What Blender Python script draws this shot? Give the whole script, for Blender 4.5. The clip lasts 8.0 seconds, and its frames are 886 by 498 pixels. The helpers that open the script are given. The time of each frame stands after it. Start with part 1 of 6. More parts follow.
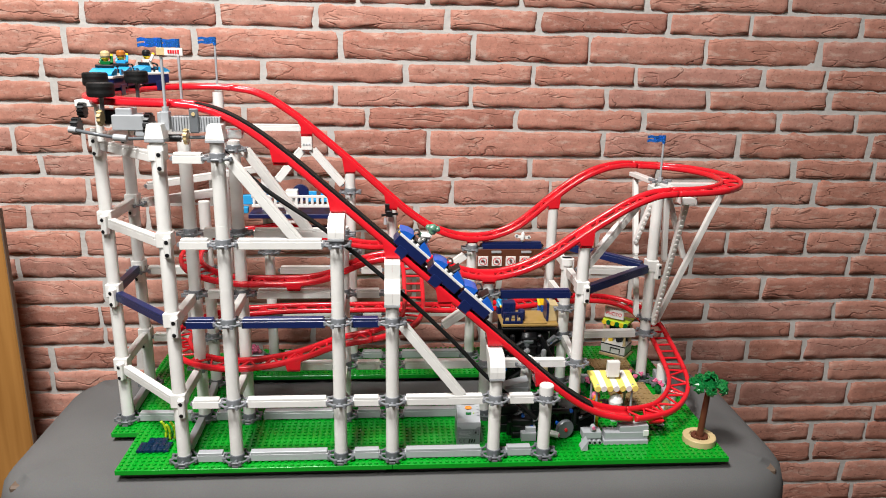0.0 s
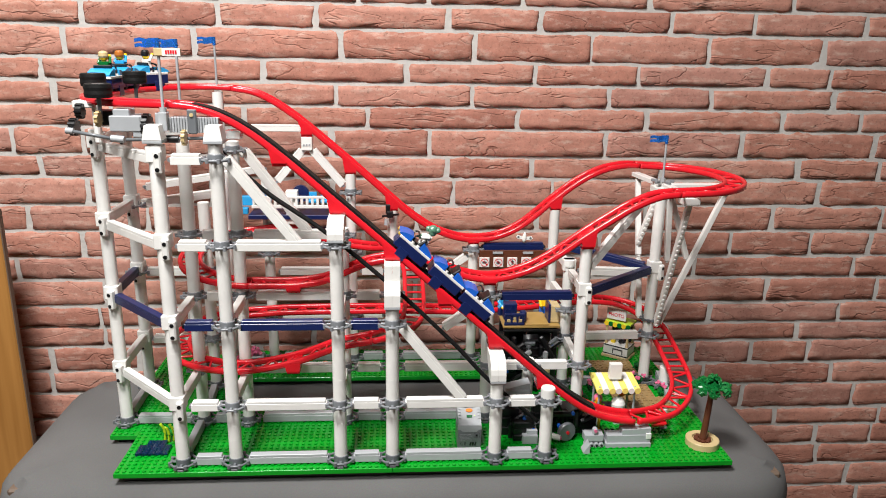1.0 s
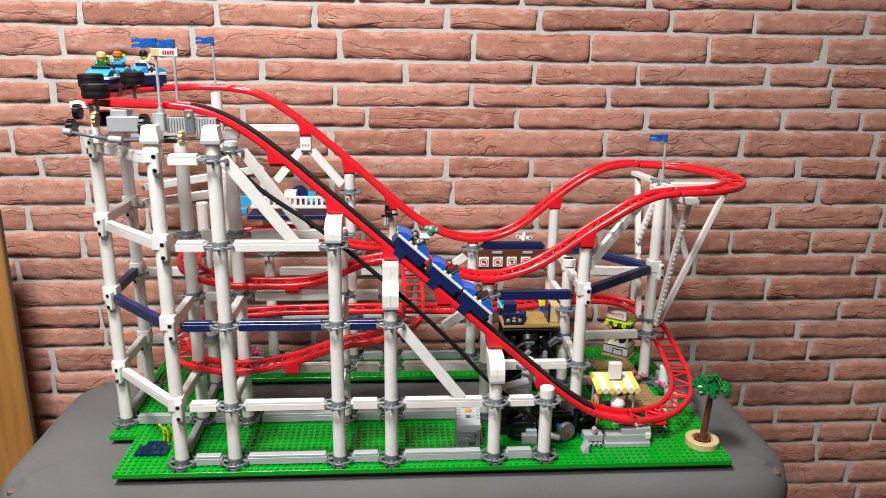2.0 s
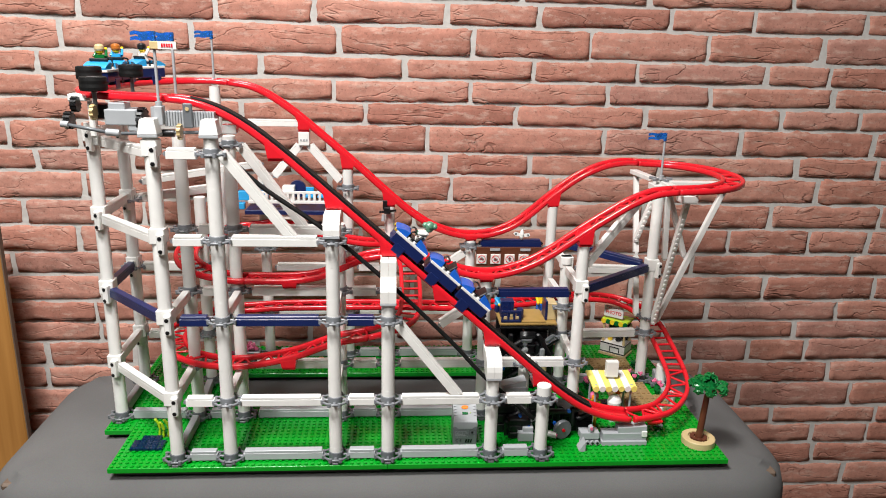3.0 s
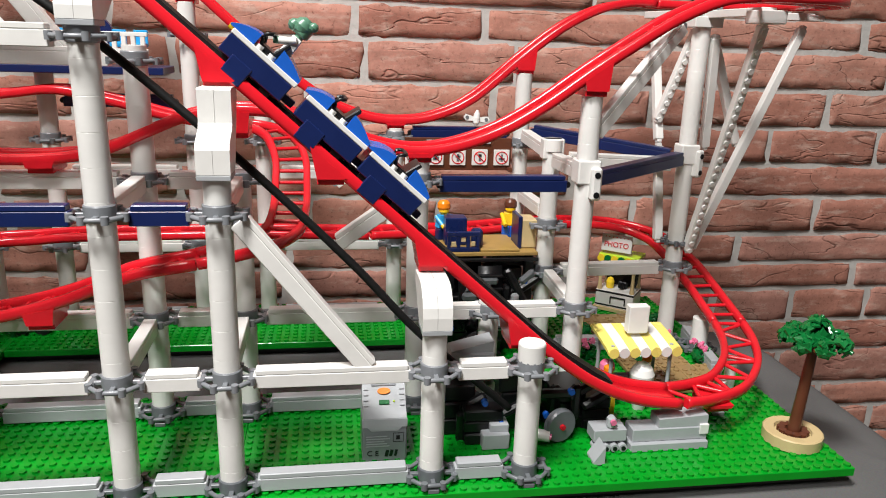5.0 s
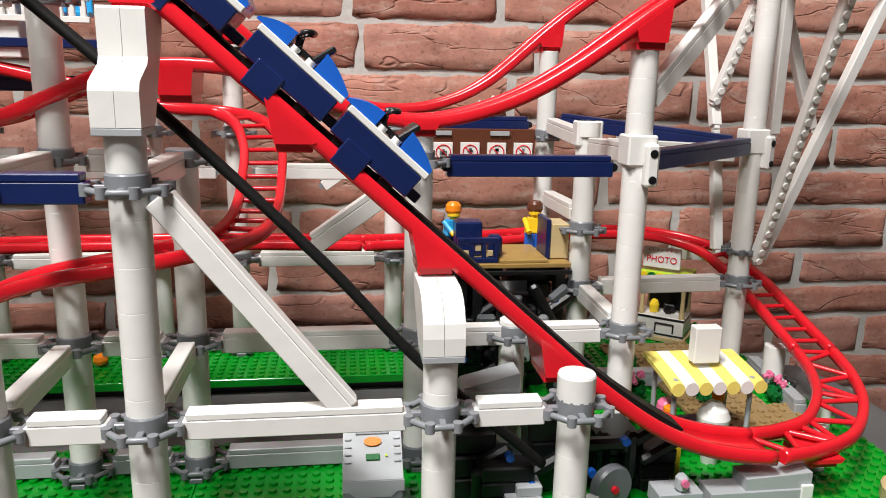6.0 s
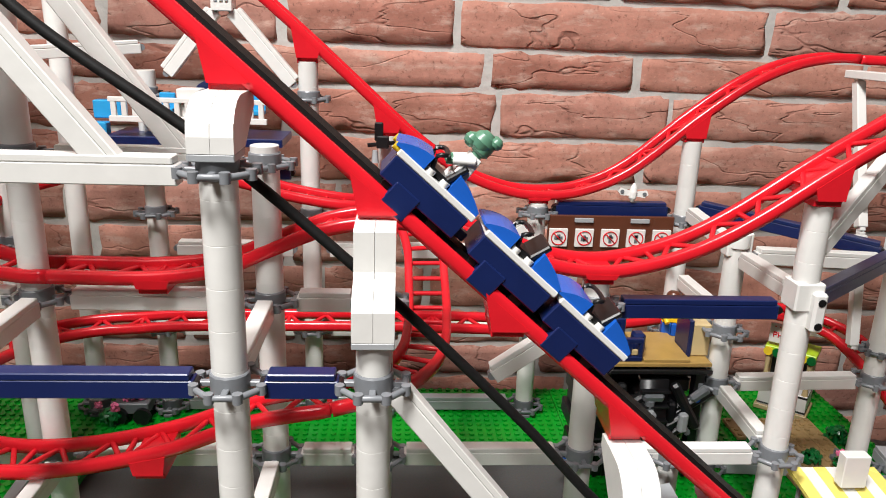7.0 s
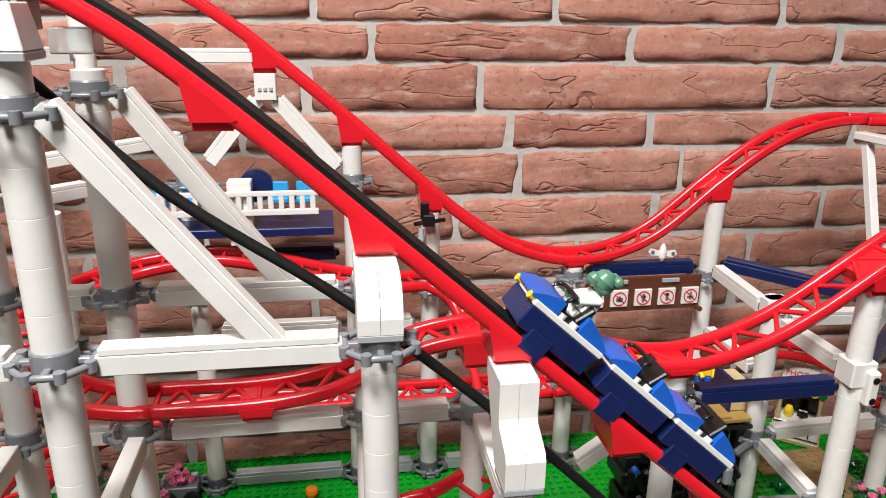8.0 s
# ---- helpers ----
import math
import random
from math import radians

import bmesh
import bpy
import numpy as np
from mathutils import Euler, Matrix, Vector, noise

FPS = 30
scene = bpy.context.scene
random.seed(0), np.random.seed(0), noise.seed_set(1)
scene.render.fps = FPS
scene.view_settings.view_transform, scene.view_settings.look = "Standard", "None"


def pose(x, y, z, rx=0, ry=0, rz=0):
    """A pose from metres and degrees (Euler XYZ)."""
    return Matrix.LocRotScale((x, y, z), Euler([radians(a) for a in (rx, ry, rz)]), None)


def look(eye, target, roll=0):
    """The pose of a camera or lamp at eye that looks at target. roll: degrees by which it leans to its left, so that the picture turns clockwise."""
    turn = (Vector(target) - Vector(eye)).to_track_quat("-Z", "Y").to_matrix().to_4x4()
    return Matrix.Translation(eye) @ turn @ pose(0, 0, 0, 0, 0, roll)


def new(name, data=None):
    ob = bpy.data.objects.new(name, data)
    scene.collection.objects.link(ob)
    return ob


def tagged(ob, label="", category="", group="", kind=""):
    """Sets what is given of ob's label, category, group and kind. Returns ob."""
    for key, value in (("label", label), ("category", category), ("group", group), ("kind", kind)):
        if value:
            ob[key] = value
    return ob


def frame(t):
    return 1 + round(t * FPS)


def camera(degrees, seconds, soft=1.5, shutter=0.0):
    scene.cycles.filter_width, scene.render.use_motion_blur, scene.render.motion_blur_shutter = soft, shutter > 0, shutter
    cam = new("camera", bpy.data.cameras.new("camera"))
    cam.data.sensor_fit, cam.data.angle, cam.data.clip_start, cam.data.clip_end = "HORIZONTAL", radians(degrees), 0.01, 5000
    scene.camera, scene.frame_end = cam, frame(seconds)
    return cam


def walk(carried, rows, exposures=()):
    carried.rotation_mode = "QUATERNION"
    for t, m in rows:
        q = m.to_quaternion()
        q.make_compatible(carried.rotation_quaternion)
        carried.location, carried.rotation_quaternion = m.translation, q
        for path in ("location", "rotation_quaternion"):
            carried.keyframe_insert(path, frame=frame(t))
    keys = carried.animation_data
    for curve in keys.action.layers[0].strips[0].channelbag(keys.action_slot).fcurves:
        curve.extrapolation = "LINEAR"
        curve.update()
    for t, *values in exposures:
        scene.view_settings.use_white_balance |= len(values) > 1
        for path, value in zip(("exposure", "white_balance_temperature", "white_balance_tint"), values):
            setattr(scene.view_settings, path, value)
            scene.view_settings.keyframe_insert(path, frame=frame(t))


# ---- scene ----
cam = camera(62.4, 8.0, 1.0)
PATH = [
    (0, (-0.002, -0.831, 0.507), (0.141, 1.088, -0.038), 1.1),
    (0.5, (0.002, -0.828, 0.506), (0.138, 1.092, -0.036), 0.8),
    (1, (0.002, -0.823, 0.508), (0.136, 1.096, -0.04), 1.0),
    (1.5, (0.008, -0.822, 0.508), (0.134, 1.097, -0.041), 0.7),
    (3, (0.005, -0.82, 0.507), (0.142, 1.096, -0.05), 1.4),
    (3.5, (0.012, -0.804, 0.495), (0.155, 1.108, -0.074), 1.7),
    (4, (0.044, -0.737, 0.461), (0.15, 1.181, -0.095), 0.7),
    (4.5, (0.053, -0.599, 0.386), (0.252, 1.315, -0.16), 0.7),
    (4.7, (0.055, -0.529, 0.345), (0.331, 1.369, -0.222), 1.4),
    (5.8, (0.088, -0.318, 0.202), (0.407, 1.601, -0.261), 1.9),
    (6, (0.085, -0.318, 0.229), (0.356, 1.612, -0.219), 1.2),
    (6.5, (0.056, -0.322, 0.281), (0.27, 1.597, -0.24), 1.9),
    (7, (0.011, -0.313, 0.341), (0.129, 1.596, -0.244), 1.9),
    (7.5, (-0.029, -0.297, 0.375), (0.195, 1.59, -0.247), 1.2),
    (8, (-0.082, -0.293, 0.417), (0.216, 1.58, -0.217), 0.8),
]
walk(cam, [(t, look(eye, target, roll)) for t, eye, target, roll in PATH], exposures=((0.0, -0.13), (4.0, -0.13), (6.0, -0.08), (7.0, -0.15), (8.0, -0.21)))

# ---------- world, lamps, exposure ----------
world = bpy.data.worlds.new("world")
world.use_nodes = True
scene.world = world
bg = world.node_tree.nodes["Background"]
bg.inputs["Color"].default_value = (1.0, 0.95, 0.88, 1)
bg.inputs["Strength"].default_value = 0.0

# ---------- materials ----------
def mat_base(name):
    m = bpy.data.materials.new(name)
    m.use_nodes = True
    return m, m.node_tree, m.node_tree.nodes["Principled BSDF"]


def noise_node(nt, scale, detail=3.0, rough=0.55):
    tc = nt.nodes.new("ShaderNodeTexCoord")
    n = nt.nodes.new("ShaderNodeTexNoise")
    n.inputs["Scale"].default_value = scale
    n.inputs["Detail"].default_value = detail
    n.inputs["Roughness"].default_value = rough
    nt.links.new(tc.outputs["Object"], n.inputs["Vector"])
    return n


def ramp(nt, src, stops):
    r = nt.nodes.new("ShaderNodeValToRGB")
    els = r.color_ramp.elements
    while len(els) < len(stops):
        els.new(0.5)
    for e, (p, c) in zip(els, stops):
        e.position, e.color = p, (*c, 1)
    nt.links.new(src, r.inputs["Fac"])
    return r


def mul(c, k):
    return tuple(min(1.0, v * k) for v in c)


def plastic(name, color, rough=0.22, wear=0.10, bump=0.04):
    """Moulded plastic: slight mottling, finger smears in the gloss, faint relief."""
    m, nt, b = mat_base(name)
    n = noise_node(nt, 60.0, 4.0)
    r = ramp(nt, n.outputs["Fac"], [(0.3, mul(color, 1 - wear)), (0.7, mul(color, 1 + wear * 0.5))])
    info = nt.nodes.new("ShaderNodeObjectInfo")
    hsv = nt.nodes.new("ShaderNodeHueSaturation")
    mr = nt.nodes.new("ShaderNodeMapRange")
    mr.inputs["To Min"].default_value, mr.inputs["To Max"].default_value = 0.95, 1.04
    nt.links.new(info.outputs["Random"], mr.inputs["Value"])
    nt.links.new(mr.outputs["Result"], hsv.inputs["Value"])
    nt.links.new(r.outputs["Color"], hsv.inputs["Color"])
    nt.links.new(hsv.outputs["Color"], b.inputs["Base Color"])
    n2 = noise_node(nt, 25.0, 2.0)
    g = nt.nodes.new("ShaderNodeMapRange")
    g.inputs["To Min"].default_value, g.inputs["To Max"].default_value = rough * 0.75, rough * 1.4
    nt.links.new(n2.outputs["Fac"], g.inputs["Value"])
    nt.links.new(g.outputs["Result"], b.inputs["Roughness"])
    n3 = noise_node(nt, 180.0, 2.0)
    bp = nt.nodes.new("ShaderNodeBump")
    bp.inputs["Strength"].default_value, bp.inputs["Distance"].default_value = bump, 0.002
    nt.links.new(n3.outputs["Fac"], bp.inputs["Height"])
    nt.links.new(bp.outputs["Normal"], b.inputs["Normal"])
    return m


WHITE = plastic("white plastic", (0.745, 0.735, 0.705), 0.30, 0.05)
RED = plastic("red plastic", (0.66, 0.012, 0.022), 0.20, 0.08)
GREEN = plastic("bright green plastic", (0.002, 0.275, 0.016), 0.17, 0.10)
GREY = plastic("light grey plastic", (0.36, 0.375, 0.39), 0.30, 0.06)
DGREY = plastic("dark grey plastic", (0.13, 0.14, 0.15), 0.32, 0.08)
BLACK = plastic("black plastic", (0.006, 0.006, 0.007), 0.34, 0.2)
NAVY = plastic("dark blue plastic", (0.006, 0.015, 0.080), 0.28, 0.1)
BLUE = plastic("blue plastic", (0.012, 0.11, 0.52), 0.22, 0.08)
AZURE = plastic("azure plastic", (0.03, 0.33, 0.66), 0.22, 0.08)
YELLOW = plastic("yellow plastic", (0.78, 0.55, 0.03), 0.25, 0.06)
PALEYELLOW = plastic("pale yellow plastic", (0.80, 0.68, 0.16), 0.25, 0.06)
TAN = plastic("tan plastic", (0.56, 0.43, 0.22), 0.30, 0.08)
GOLD = plastic("pearl gold plastic", (0.40, 0.25, 0.075), 0.28, 0.14)
DTAN = plastic("dark tan plastic", (0.30, 0.20, 0.085), 0.32, 0.1)
BROWN = plastic("reddish brown plastic", (0.11, 0.035, 0.018), 0.28, 0.12)
DGREEN = plastic("green leaf plastic", (0.004, 0.13, 0.028), 0.22, 0.12)
LIME = plastic("lime plastic", (0.42, 0.62, 0.02), 0.25, 0.08)
SANDGREEN = plastic("sand green plastic", (0.09, 0.22, 0.14), 0.3, 0.1)
ORANGE = plastic("orange plastic", (0.85, 0.23, 0.01), 0.25, 0.08)
PINK = plastic("pink plastic", (0.72, 0.16, 0.30), 0.25, 0.08)
SKINYELLOW = plastic("figure yellow plastic", (0.85, 0.55, 0.02), 0.25, 0.06)
DORANGE = plastic("dark orange plastic", (0.42, 0.13, 0.02), 0.28, 0.08)


def cloth_mat():
    m, nt, b = mat_base("grey felt cloth")
    n = noise_node(nt, 5.0, 4.0)
    r = ramp(nt, n.outputs["Fac"], [(0.3, (0.088, 0.086, 0.085)), (0.75, (0.118, 0.116, 0.114))])
    n2 = noise_node(nt, 700.0, 3.0)
    mix = nt.nodes.new("ShaderNodeMix")
    mix.data_type, mix.blend_type = "RGBA", "OVERLAY"
    mix.inputs["Factor"].default_value = 0.25
    nt.links.new(r.outputs["Color"], mix.inputs["A"])
    nt.links.new(n2.outputs["Color"], mix.inputs["B"])
    nt.links.new(mix.outputs["Result"], b.inputs["Base Color"])
    b.inputs["Roughness"].default_value = 0.9
    bp = nt.nodes.new("ShaderNodeBump")
    bp.inputs["Strength"].default_value, bp.inputs["Distance"].default_value = 0.25, 0.001
    nt.links.new(n2.outputs["Fac"], bp.inputs["Height"])
    nt.links.new(bp.outputs["Normal"], b.inputs["Normal"])
    return m


def wood_mat():
    m, nt, b = mat_base("varnished wood")
    tc = nt.nodes.new("ShaderNodeTexCoord")
    mp = nt.nodes.new("ShaderNodeMapping")
    mp.inputs["Scale"].default_value = (40, 40, 2.0)
    n = nt.nodes.new("ShaderNodeTexNoise")
    n.inputs["Scale"].default_value, n.inputs["Detail"].default_value = 1.5, 6.0
    nt.links.new(tc.outputs["Object"], mp.inputs["Vector"])
    nt.links.new(mp.outputs["Vector"], n.inputs["Vector"])
    r = ramp(nt, n.outputs["Fac"], [(0.3, (0.29, 0.125, 0.028)), (0.7, (0.43, 0.205, 0.055))])
    nt.links.new(r.outputs["Color"], b.inputs["Base Color"])
    b.inputs["Roughness"].default_value = 0.35
    return m


def brick_mat():
    m, nt, b = mat_base("rough red brick")
    info = nt.nodes.new("ShaderNodeObjectInfo")
    tint = ramp(nt, info.outputs["Random"], [(0.0, (0.34, 0.142, 0.102)), (0.35, (0.43, 0.190, 0.136)), (0.7, (0.475, 0.226, 0.168)), (1.0, (0.39, 0.188, 0.146))])
    geo = nt.nodes.new("ShaderNodeNewGeometry")
    n1 = nt.nodes.new("ShaderNodeTexNoise")
    n1.inputs["Scale"].default_value, n1.inputs["Detail"].default_value, n1.inputs["Roughness"].default_value = 20.0, 12.0, 0.75
    nt.links.new(geo.outputs["Position"], n1.inputs["Vector"])
    dark = ramp(nt, n1.outputs["Fac"], [(0.28, (0.45, 0.41, 0.39)), (0.40, (0.86, 0.85, 0.84)), (0.58, (1.06, 1.06, 1.06)), (0.74, (1.30, 1.30, 1.30))])
    mix = nt.nodes.new("ShaderNodeMix")
    mix.data_type, mix.blend_type = "RGBA", "MULTIPLY"
    mix.inputs["Factor"].default_value = 1.0
    nt.links.new(tint.outputs["Color"], mix.inputs["A"])
    nt.links.new(dark.outputs["Color"], mix.inputs["B"])
    # pale lime streaks
    mp = nt.nodes.new("ShaderNodeMapping")
    mp.inputs["Scale"].default_value = (30, 30, 90)
    nt.links.new(geo.outputs["Position"], mp.inputs["Vector"])
    n2 = nt.nodes.new("ShaderNodeTexNoise")
    n2.inputs["Scale"].default_value, n2.inputs["Detail"].default_value, n2.inputs["Roughness"].default_value = 1.0, 9.0, 0.7
    nt.links.new(mp.outputs["Vector"], n2.inputs["Vector"])
    pale = ramp(nt, n2.outputs["Fac"], [(0.52, (0, 0, 0)), (0.66, (0.75, 0.75, 0.75))])
    mix2 = nt.nodes.new("ShaderNodeMix")
    mix2.data_type = "RGBA"
    nt.links.new(pale.outputs["Color"], mix2.inputs["Factor"])
    nt.links.new(mix.outputs["Result"], mix2.inputs["A"])
    mix2.inputs["B"].default_value = (0.55, 0.37, 0.30, 1)
    nt.links.new(mix2.outputs["Result"], b.inputs["Base Color"])
    # long wandering creases along the bedding, their shade put into the colour, and small pits as dark and pale specks
    mp4 = nt.nodes.new("ShaderNodeMapping")
    mp4.inputs["Scale"].default_value = (7, 7, 26)
    nt.links.new(geo.outputs["Position"], mp4.inputs["Vector"])
    n4 = nt.nodes.new("ShaderNodeTexNoise")
    n4.inputs["Scale"].default_value, n4.inputs["Detail"].default_value, n4.inputs["Roughness"].default_value, n4.inputs["Distortion"].default_value = 1.0, 3.0, 0.5, 0.4
    nt.links.new(mp4.outputs["Vector"], n4.inputs["Vector"])
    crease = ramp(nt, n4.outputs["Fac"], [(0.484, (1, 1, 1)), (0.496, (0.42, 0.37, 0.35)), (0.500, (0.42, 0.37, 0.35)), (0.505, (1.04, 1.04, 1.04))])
    mix3 = nt.nodes.new("ShaderNodeMix")
    mix3.data_type, mix3.blend_type = "RGBA", "MULTIPLY"
    n5 = nt.nodes.new("ShaderNodeTexNoise")
    n5.inputs["Scale"].default_value, n5.inputs["Detail"].default_value = 13.0, 3.0
    nt.links.new(geo.outputs["Position"], n5.inputs["Vector"])
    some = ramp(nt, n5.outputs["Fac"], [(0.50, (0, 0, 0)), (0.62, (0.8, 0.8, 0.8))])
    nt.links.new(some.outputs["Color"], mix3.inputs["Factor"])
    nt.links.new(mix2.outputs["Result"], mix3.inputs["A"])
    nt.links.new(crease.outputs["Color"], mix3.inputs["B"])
    n6 = nt.nodes.new("ShaderNodeTexNoise")
    n6.inputs["Scale"].default_value, n6.inputs["Detail"].default_value, n6.inputs["Roughness"].default_value = 210.0, 4.0, 0.7
    nt.links.new(geo.outputs["Position"], n6.inputs["Vector"])
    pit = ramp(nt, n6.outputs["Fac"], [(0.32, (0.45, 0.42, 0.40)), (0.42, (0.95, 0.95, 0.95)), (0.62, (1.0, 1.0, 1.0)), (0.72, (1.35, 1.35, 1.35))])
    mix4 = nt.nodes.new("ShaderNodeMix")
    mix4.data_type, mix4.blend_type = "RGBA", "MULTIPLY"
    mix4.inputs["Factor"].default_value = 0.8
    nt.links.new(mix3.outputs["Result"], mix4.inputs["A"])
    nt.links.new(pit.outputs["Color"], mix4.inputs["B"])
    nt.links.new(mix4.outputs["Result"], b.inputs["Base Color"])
    b.inputs["Roughness"].default_value = 0.85
    n3 = nt.nodes.new("ShaderNodeTexNoise")
    n3.inputs["Scale"].default_value, n3.inputs["Detail"].default_value = 60.0, 12.0
    mp3 = nt.nodes.new("ShaderNodeMapping")
    mp3.inputs["Scale"].default_value = (1, 1, 1.35)
    nt.links.new(geo.outputs["Position"], mp3.inputs["Vector"])
    nt.links.new(mp3.outputs["Vector"], n3.inputs["Vector"])
    bp = nt.nodes.new("ShaderNodeBump")
    bp.inputs["Strength"].default_value, bp.inputs["Distance"].default_value = 0.45, 0.003
    nt.links.new(n3.outputs["Fac"], bp.inputs["Height"])
    bp2 = nt.nodes.new("ShaderNodeBump")
    bp2.inputs["Strength"].default_value, bp2.inputs["Distance"].default_value = 0.6, 0.003
    nt.links.new(crease.outputs["Color"], bp2.inputs["Height"])
    nt.links.new(bp.outputs["Normal"], bp2.inputs["Normal"])
    nt.links.new(bp2.outputs["Normal"], b.inputs["Normal"])
    return m


def rough_mat(name, c1, c2, scale=30.0, bump=0.5, rough=0.9):
    m, nt, b = mat_base(name)
    n = noise_node(nt, scale, 7.0, 0.65)
    r = ramp(nt, n.outputs["Fac"], [(0.3, c1), (0.7, c2)])
    nt.links.new(r.outputs["Color"], b.inputs["Base Color"])
    b.inputs["Roughness"].default_value = rough
    n3 = noise_node(nt, scale * 5, 5.0)
    bp = nt.nodes.new("ShaderNodeBump")
    bp.inputs["Strength"].default_value, bp.inputs["Distance"].default_value = bump, 0.003
    nt.links.new(n3.outputs["Fac"], bp.inputs["Height"])
    nt.links.new(bp.outputs["Normal"], b.inputs["Normal"])
    return m


CLOTH = cloth_mat()
WOOD = wood_mat()
BRICK = brick_mat()
MORTAR = rough_mat("pale lime mortar", (0.42, 0.405, 0.38), (0.55, 0.53, 0.50), 25.0, 0.35)
# paint of the unseen walls, dark so the room bounces little fill
PLASTER = rough_mat("dark wall paint", (0.135, 0.132, 0.125), (0.17, 0.166, 0.158), 3.0, 0.05)
FLOORING = rough_mat("brown floor", (0.09, 0.055, 0.034), (0.13, 0.080, 0.050), 6.0, 0.1, 0.5)
BELT = rough_mat("black rubber belt", (0.004, 0.004, 0.004), (0.009, 0.009, 0.009), 300.0, 0.1, 0.62)
BELT.node_tree.nodes["Principled BSDF"].inputs["Specular IOR Level"].default_value = 0.2
ROOMGREY = rough_mat("dark desk wood", (0.10, 0.07, 0.05), (0.15, 0.1, 0.07), 6.0, 0.1, 0.6)


def clear_mat(name, color, rough=0.08):
    m, nt, b = mat_base(name)
    b.inputs["Base Color"].default_value = (*color, 1)
    b.inputs["Roughness"].default_value = rough
    b.inputs["Transmission Weight"].default_value = 0.7
    b.inputs["IOR"].default_value = 1.4
    return m


CLEARBLUE = clear_mat("clear blue plastic", (0.03, 0.22, 0.75))
POND = clear_mat("dark blue tile plastic", (0.01, 0.05, 0.14))
CLEAR = clear_mat("clear plastic", (0.8, 0.85, 0.85))

# ---------- mesh helpers ----------
def part(name, bm, material, parent=None, label=""):
    """One bmesh as one mesh object, under a thing or a part."""
    me = bpy.data.meshes.new(name)
    bm.normal_update()
    bm.to_mesh(me)
    bm.free()
    for mt in (material if isinstance(material, (list, tuple)) else [material]):
        me.materials.append(mt)
    ob = new(name, me)
    ob.parent = parent
    if label:
        ob["label"] = label
    return ob


def thing(name, label, category, group="", kind="", at=None):
    e = new(name)
    e.empty_display_size = 0.01
    if at is not None:
        e.matrix_basis = at
    return tagged(e, label, category, group, kind)


def box(bm, size, m=None, bevel=0.0006, mi=0):
    """A bevelled box centred on m."""
    r = bmesh.ops.create_cube(bm, size=1.0)
    vs = r["verts"]
    bmesh.ops.scale(bm, vec=size, verts=vs)
    fs = list({f for v in vs for f in v.link_faces})
    if bevel:
        es = list({e for v in vs for e in v.link_edges})
        out = bmesh.ops.bevel(bm, geom=es, offset=min(bevel, min(size) * 0.3), segments=1, affect="EDGES")
        vs = list({v for f in out["faces"] for v in f.verts} | {v for v in vs if v.is_valid})
        fs = list({f for v in vs for f in v.link_faces})
    if m is not None:
        bmesh.ops.transform(bm, matrix=m, verts=vs)
    for f in fs:
        f.material_index = mi
    return vs


def loc(x, y, z):
    return Matrix.Translation((x, y, z))


def cyl(bm, r1, r2, h, m=None, seg=16, mi=0):
    """A cylinder or cone along z, centred on m."""
    r = bmesh.ops.create_cone(bm, cap_ends=True, segments=seg, radius1=r1, radius2=r2, depth=h)
    vs = r["verts"]
    if m is not None:
        bmesh.ops.transform(bm, matrix=m, verts=vs)
    fs = {f for v in vs for f in v.link_faces}
    for f in fs:
        f.material_index = mi
        f.smooth = len(f.verts) == 4
    for f in fs:
        if len(f.verts) != 4:
            for e in f.edges:
                e.smooth = False
    return vs


def lathe(bm, prof, seg=16, m=None, mi=0, arc=None):
    """A turned body from (radius, height) pairs."""
    rings = []
    for r, z in prof:
        rings.append([bm.verts.new((r * math.cos(2 * math.pi * i / seg), r * math.sin(2 * math.pi * i / seg), z)) for i in range(seg)])
    for a, c in zip(rings, rings[1:]):
        for i in range(seg):
            f = bm.faces.new((a[i], a[(i + 1) % seg], c[(i + 1) % seg], c[i]))
            f.smooth, f.material_index = True, mi
    for ring in rings:
        for i in range(seg):
            e = bm.edges.get((ring[i], ring[(i + 1) % seg]))
            if e:
                e.smooth = False
    for ring, flip in ((rings[0], True), (rings[-1], False)):
        f = bm.faces.new(ring[::-1] if flip else ring)
        f.material_index = mi
    vs = [v for ring in rings for v in ring]
    if m is not None:
        bmesh.ops.transform(bm, matrix=m, verts=vs)
    return vs


def sweep(bm, pts, prof, closed=False, up=Vector((0, 0, 1)), mi=0, smooth=True):
    """Sweeps a profile of (side, up) pairs along points; sides stay level."""
    n = len(pts)
    rings = []
    for i in range(n):
        a = pts[(i - 1) % n] if closed or i else pts[0]
        b = pts[(i + 1) % n] if closed or i < n - 1 else pts[-1]
        t = (b - a).normalized()
        s = t.cross(up)
        s = s.normalized() if s.length > 1e-5 else Vector((1, 0, 0))
        u = s.cross(t)
        rings.append([bm.verts.new(pts[i] + s * p + u * q) for p, q in prof])
    k = len(prof)
    last = n if closed else n - 1
    for i in range(last):
        a, b = rings[i], rings[(i + 1) % n]
        for j in range(k):
            f = bm.faces.new((a[j], b[j], b[(j + 1) % k], a[(j + 1) % k]))
            f.material_index, f.smooth = mi, smooth
    if not closed:
        bm.faces.new(rings[0]).material_index = mi
        bm.faces.new(rings[-1][::-1]).material_index = mi


def round_prof(w, h, seg=8):
    return [(w * math.cos(-2 * math.pi * i / seg), h * math.sin(-2 * math.pi * i / seg)) for i in range(seg)]


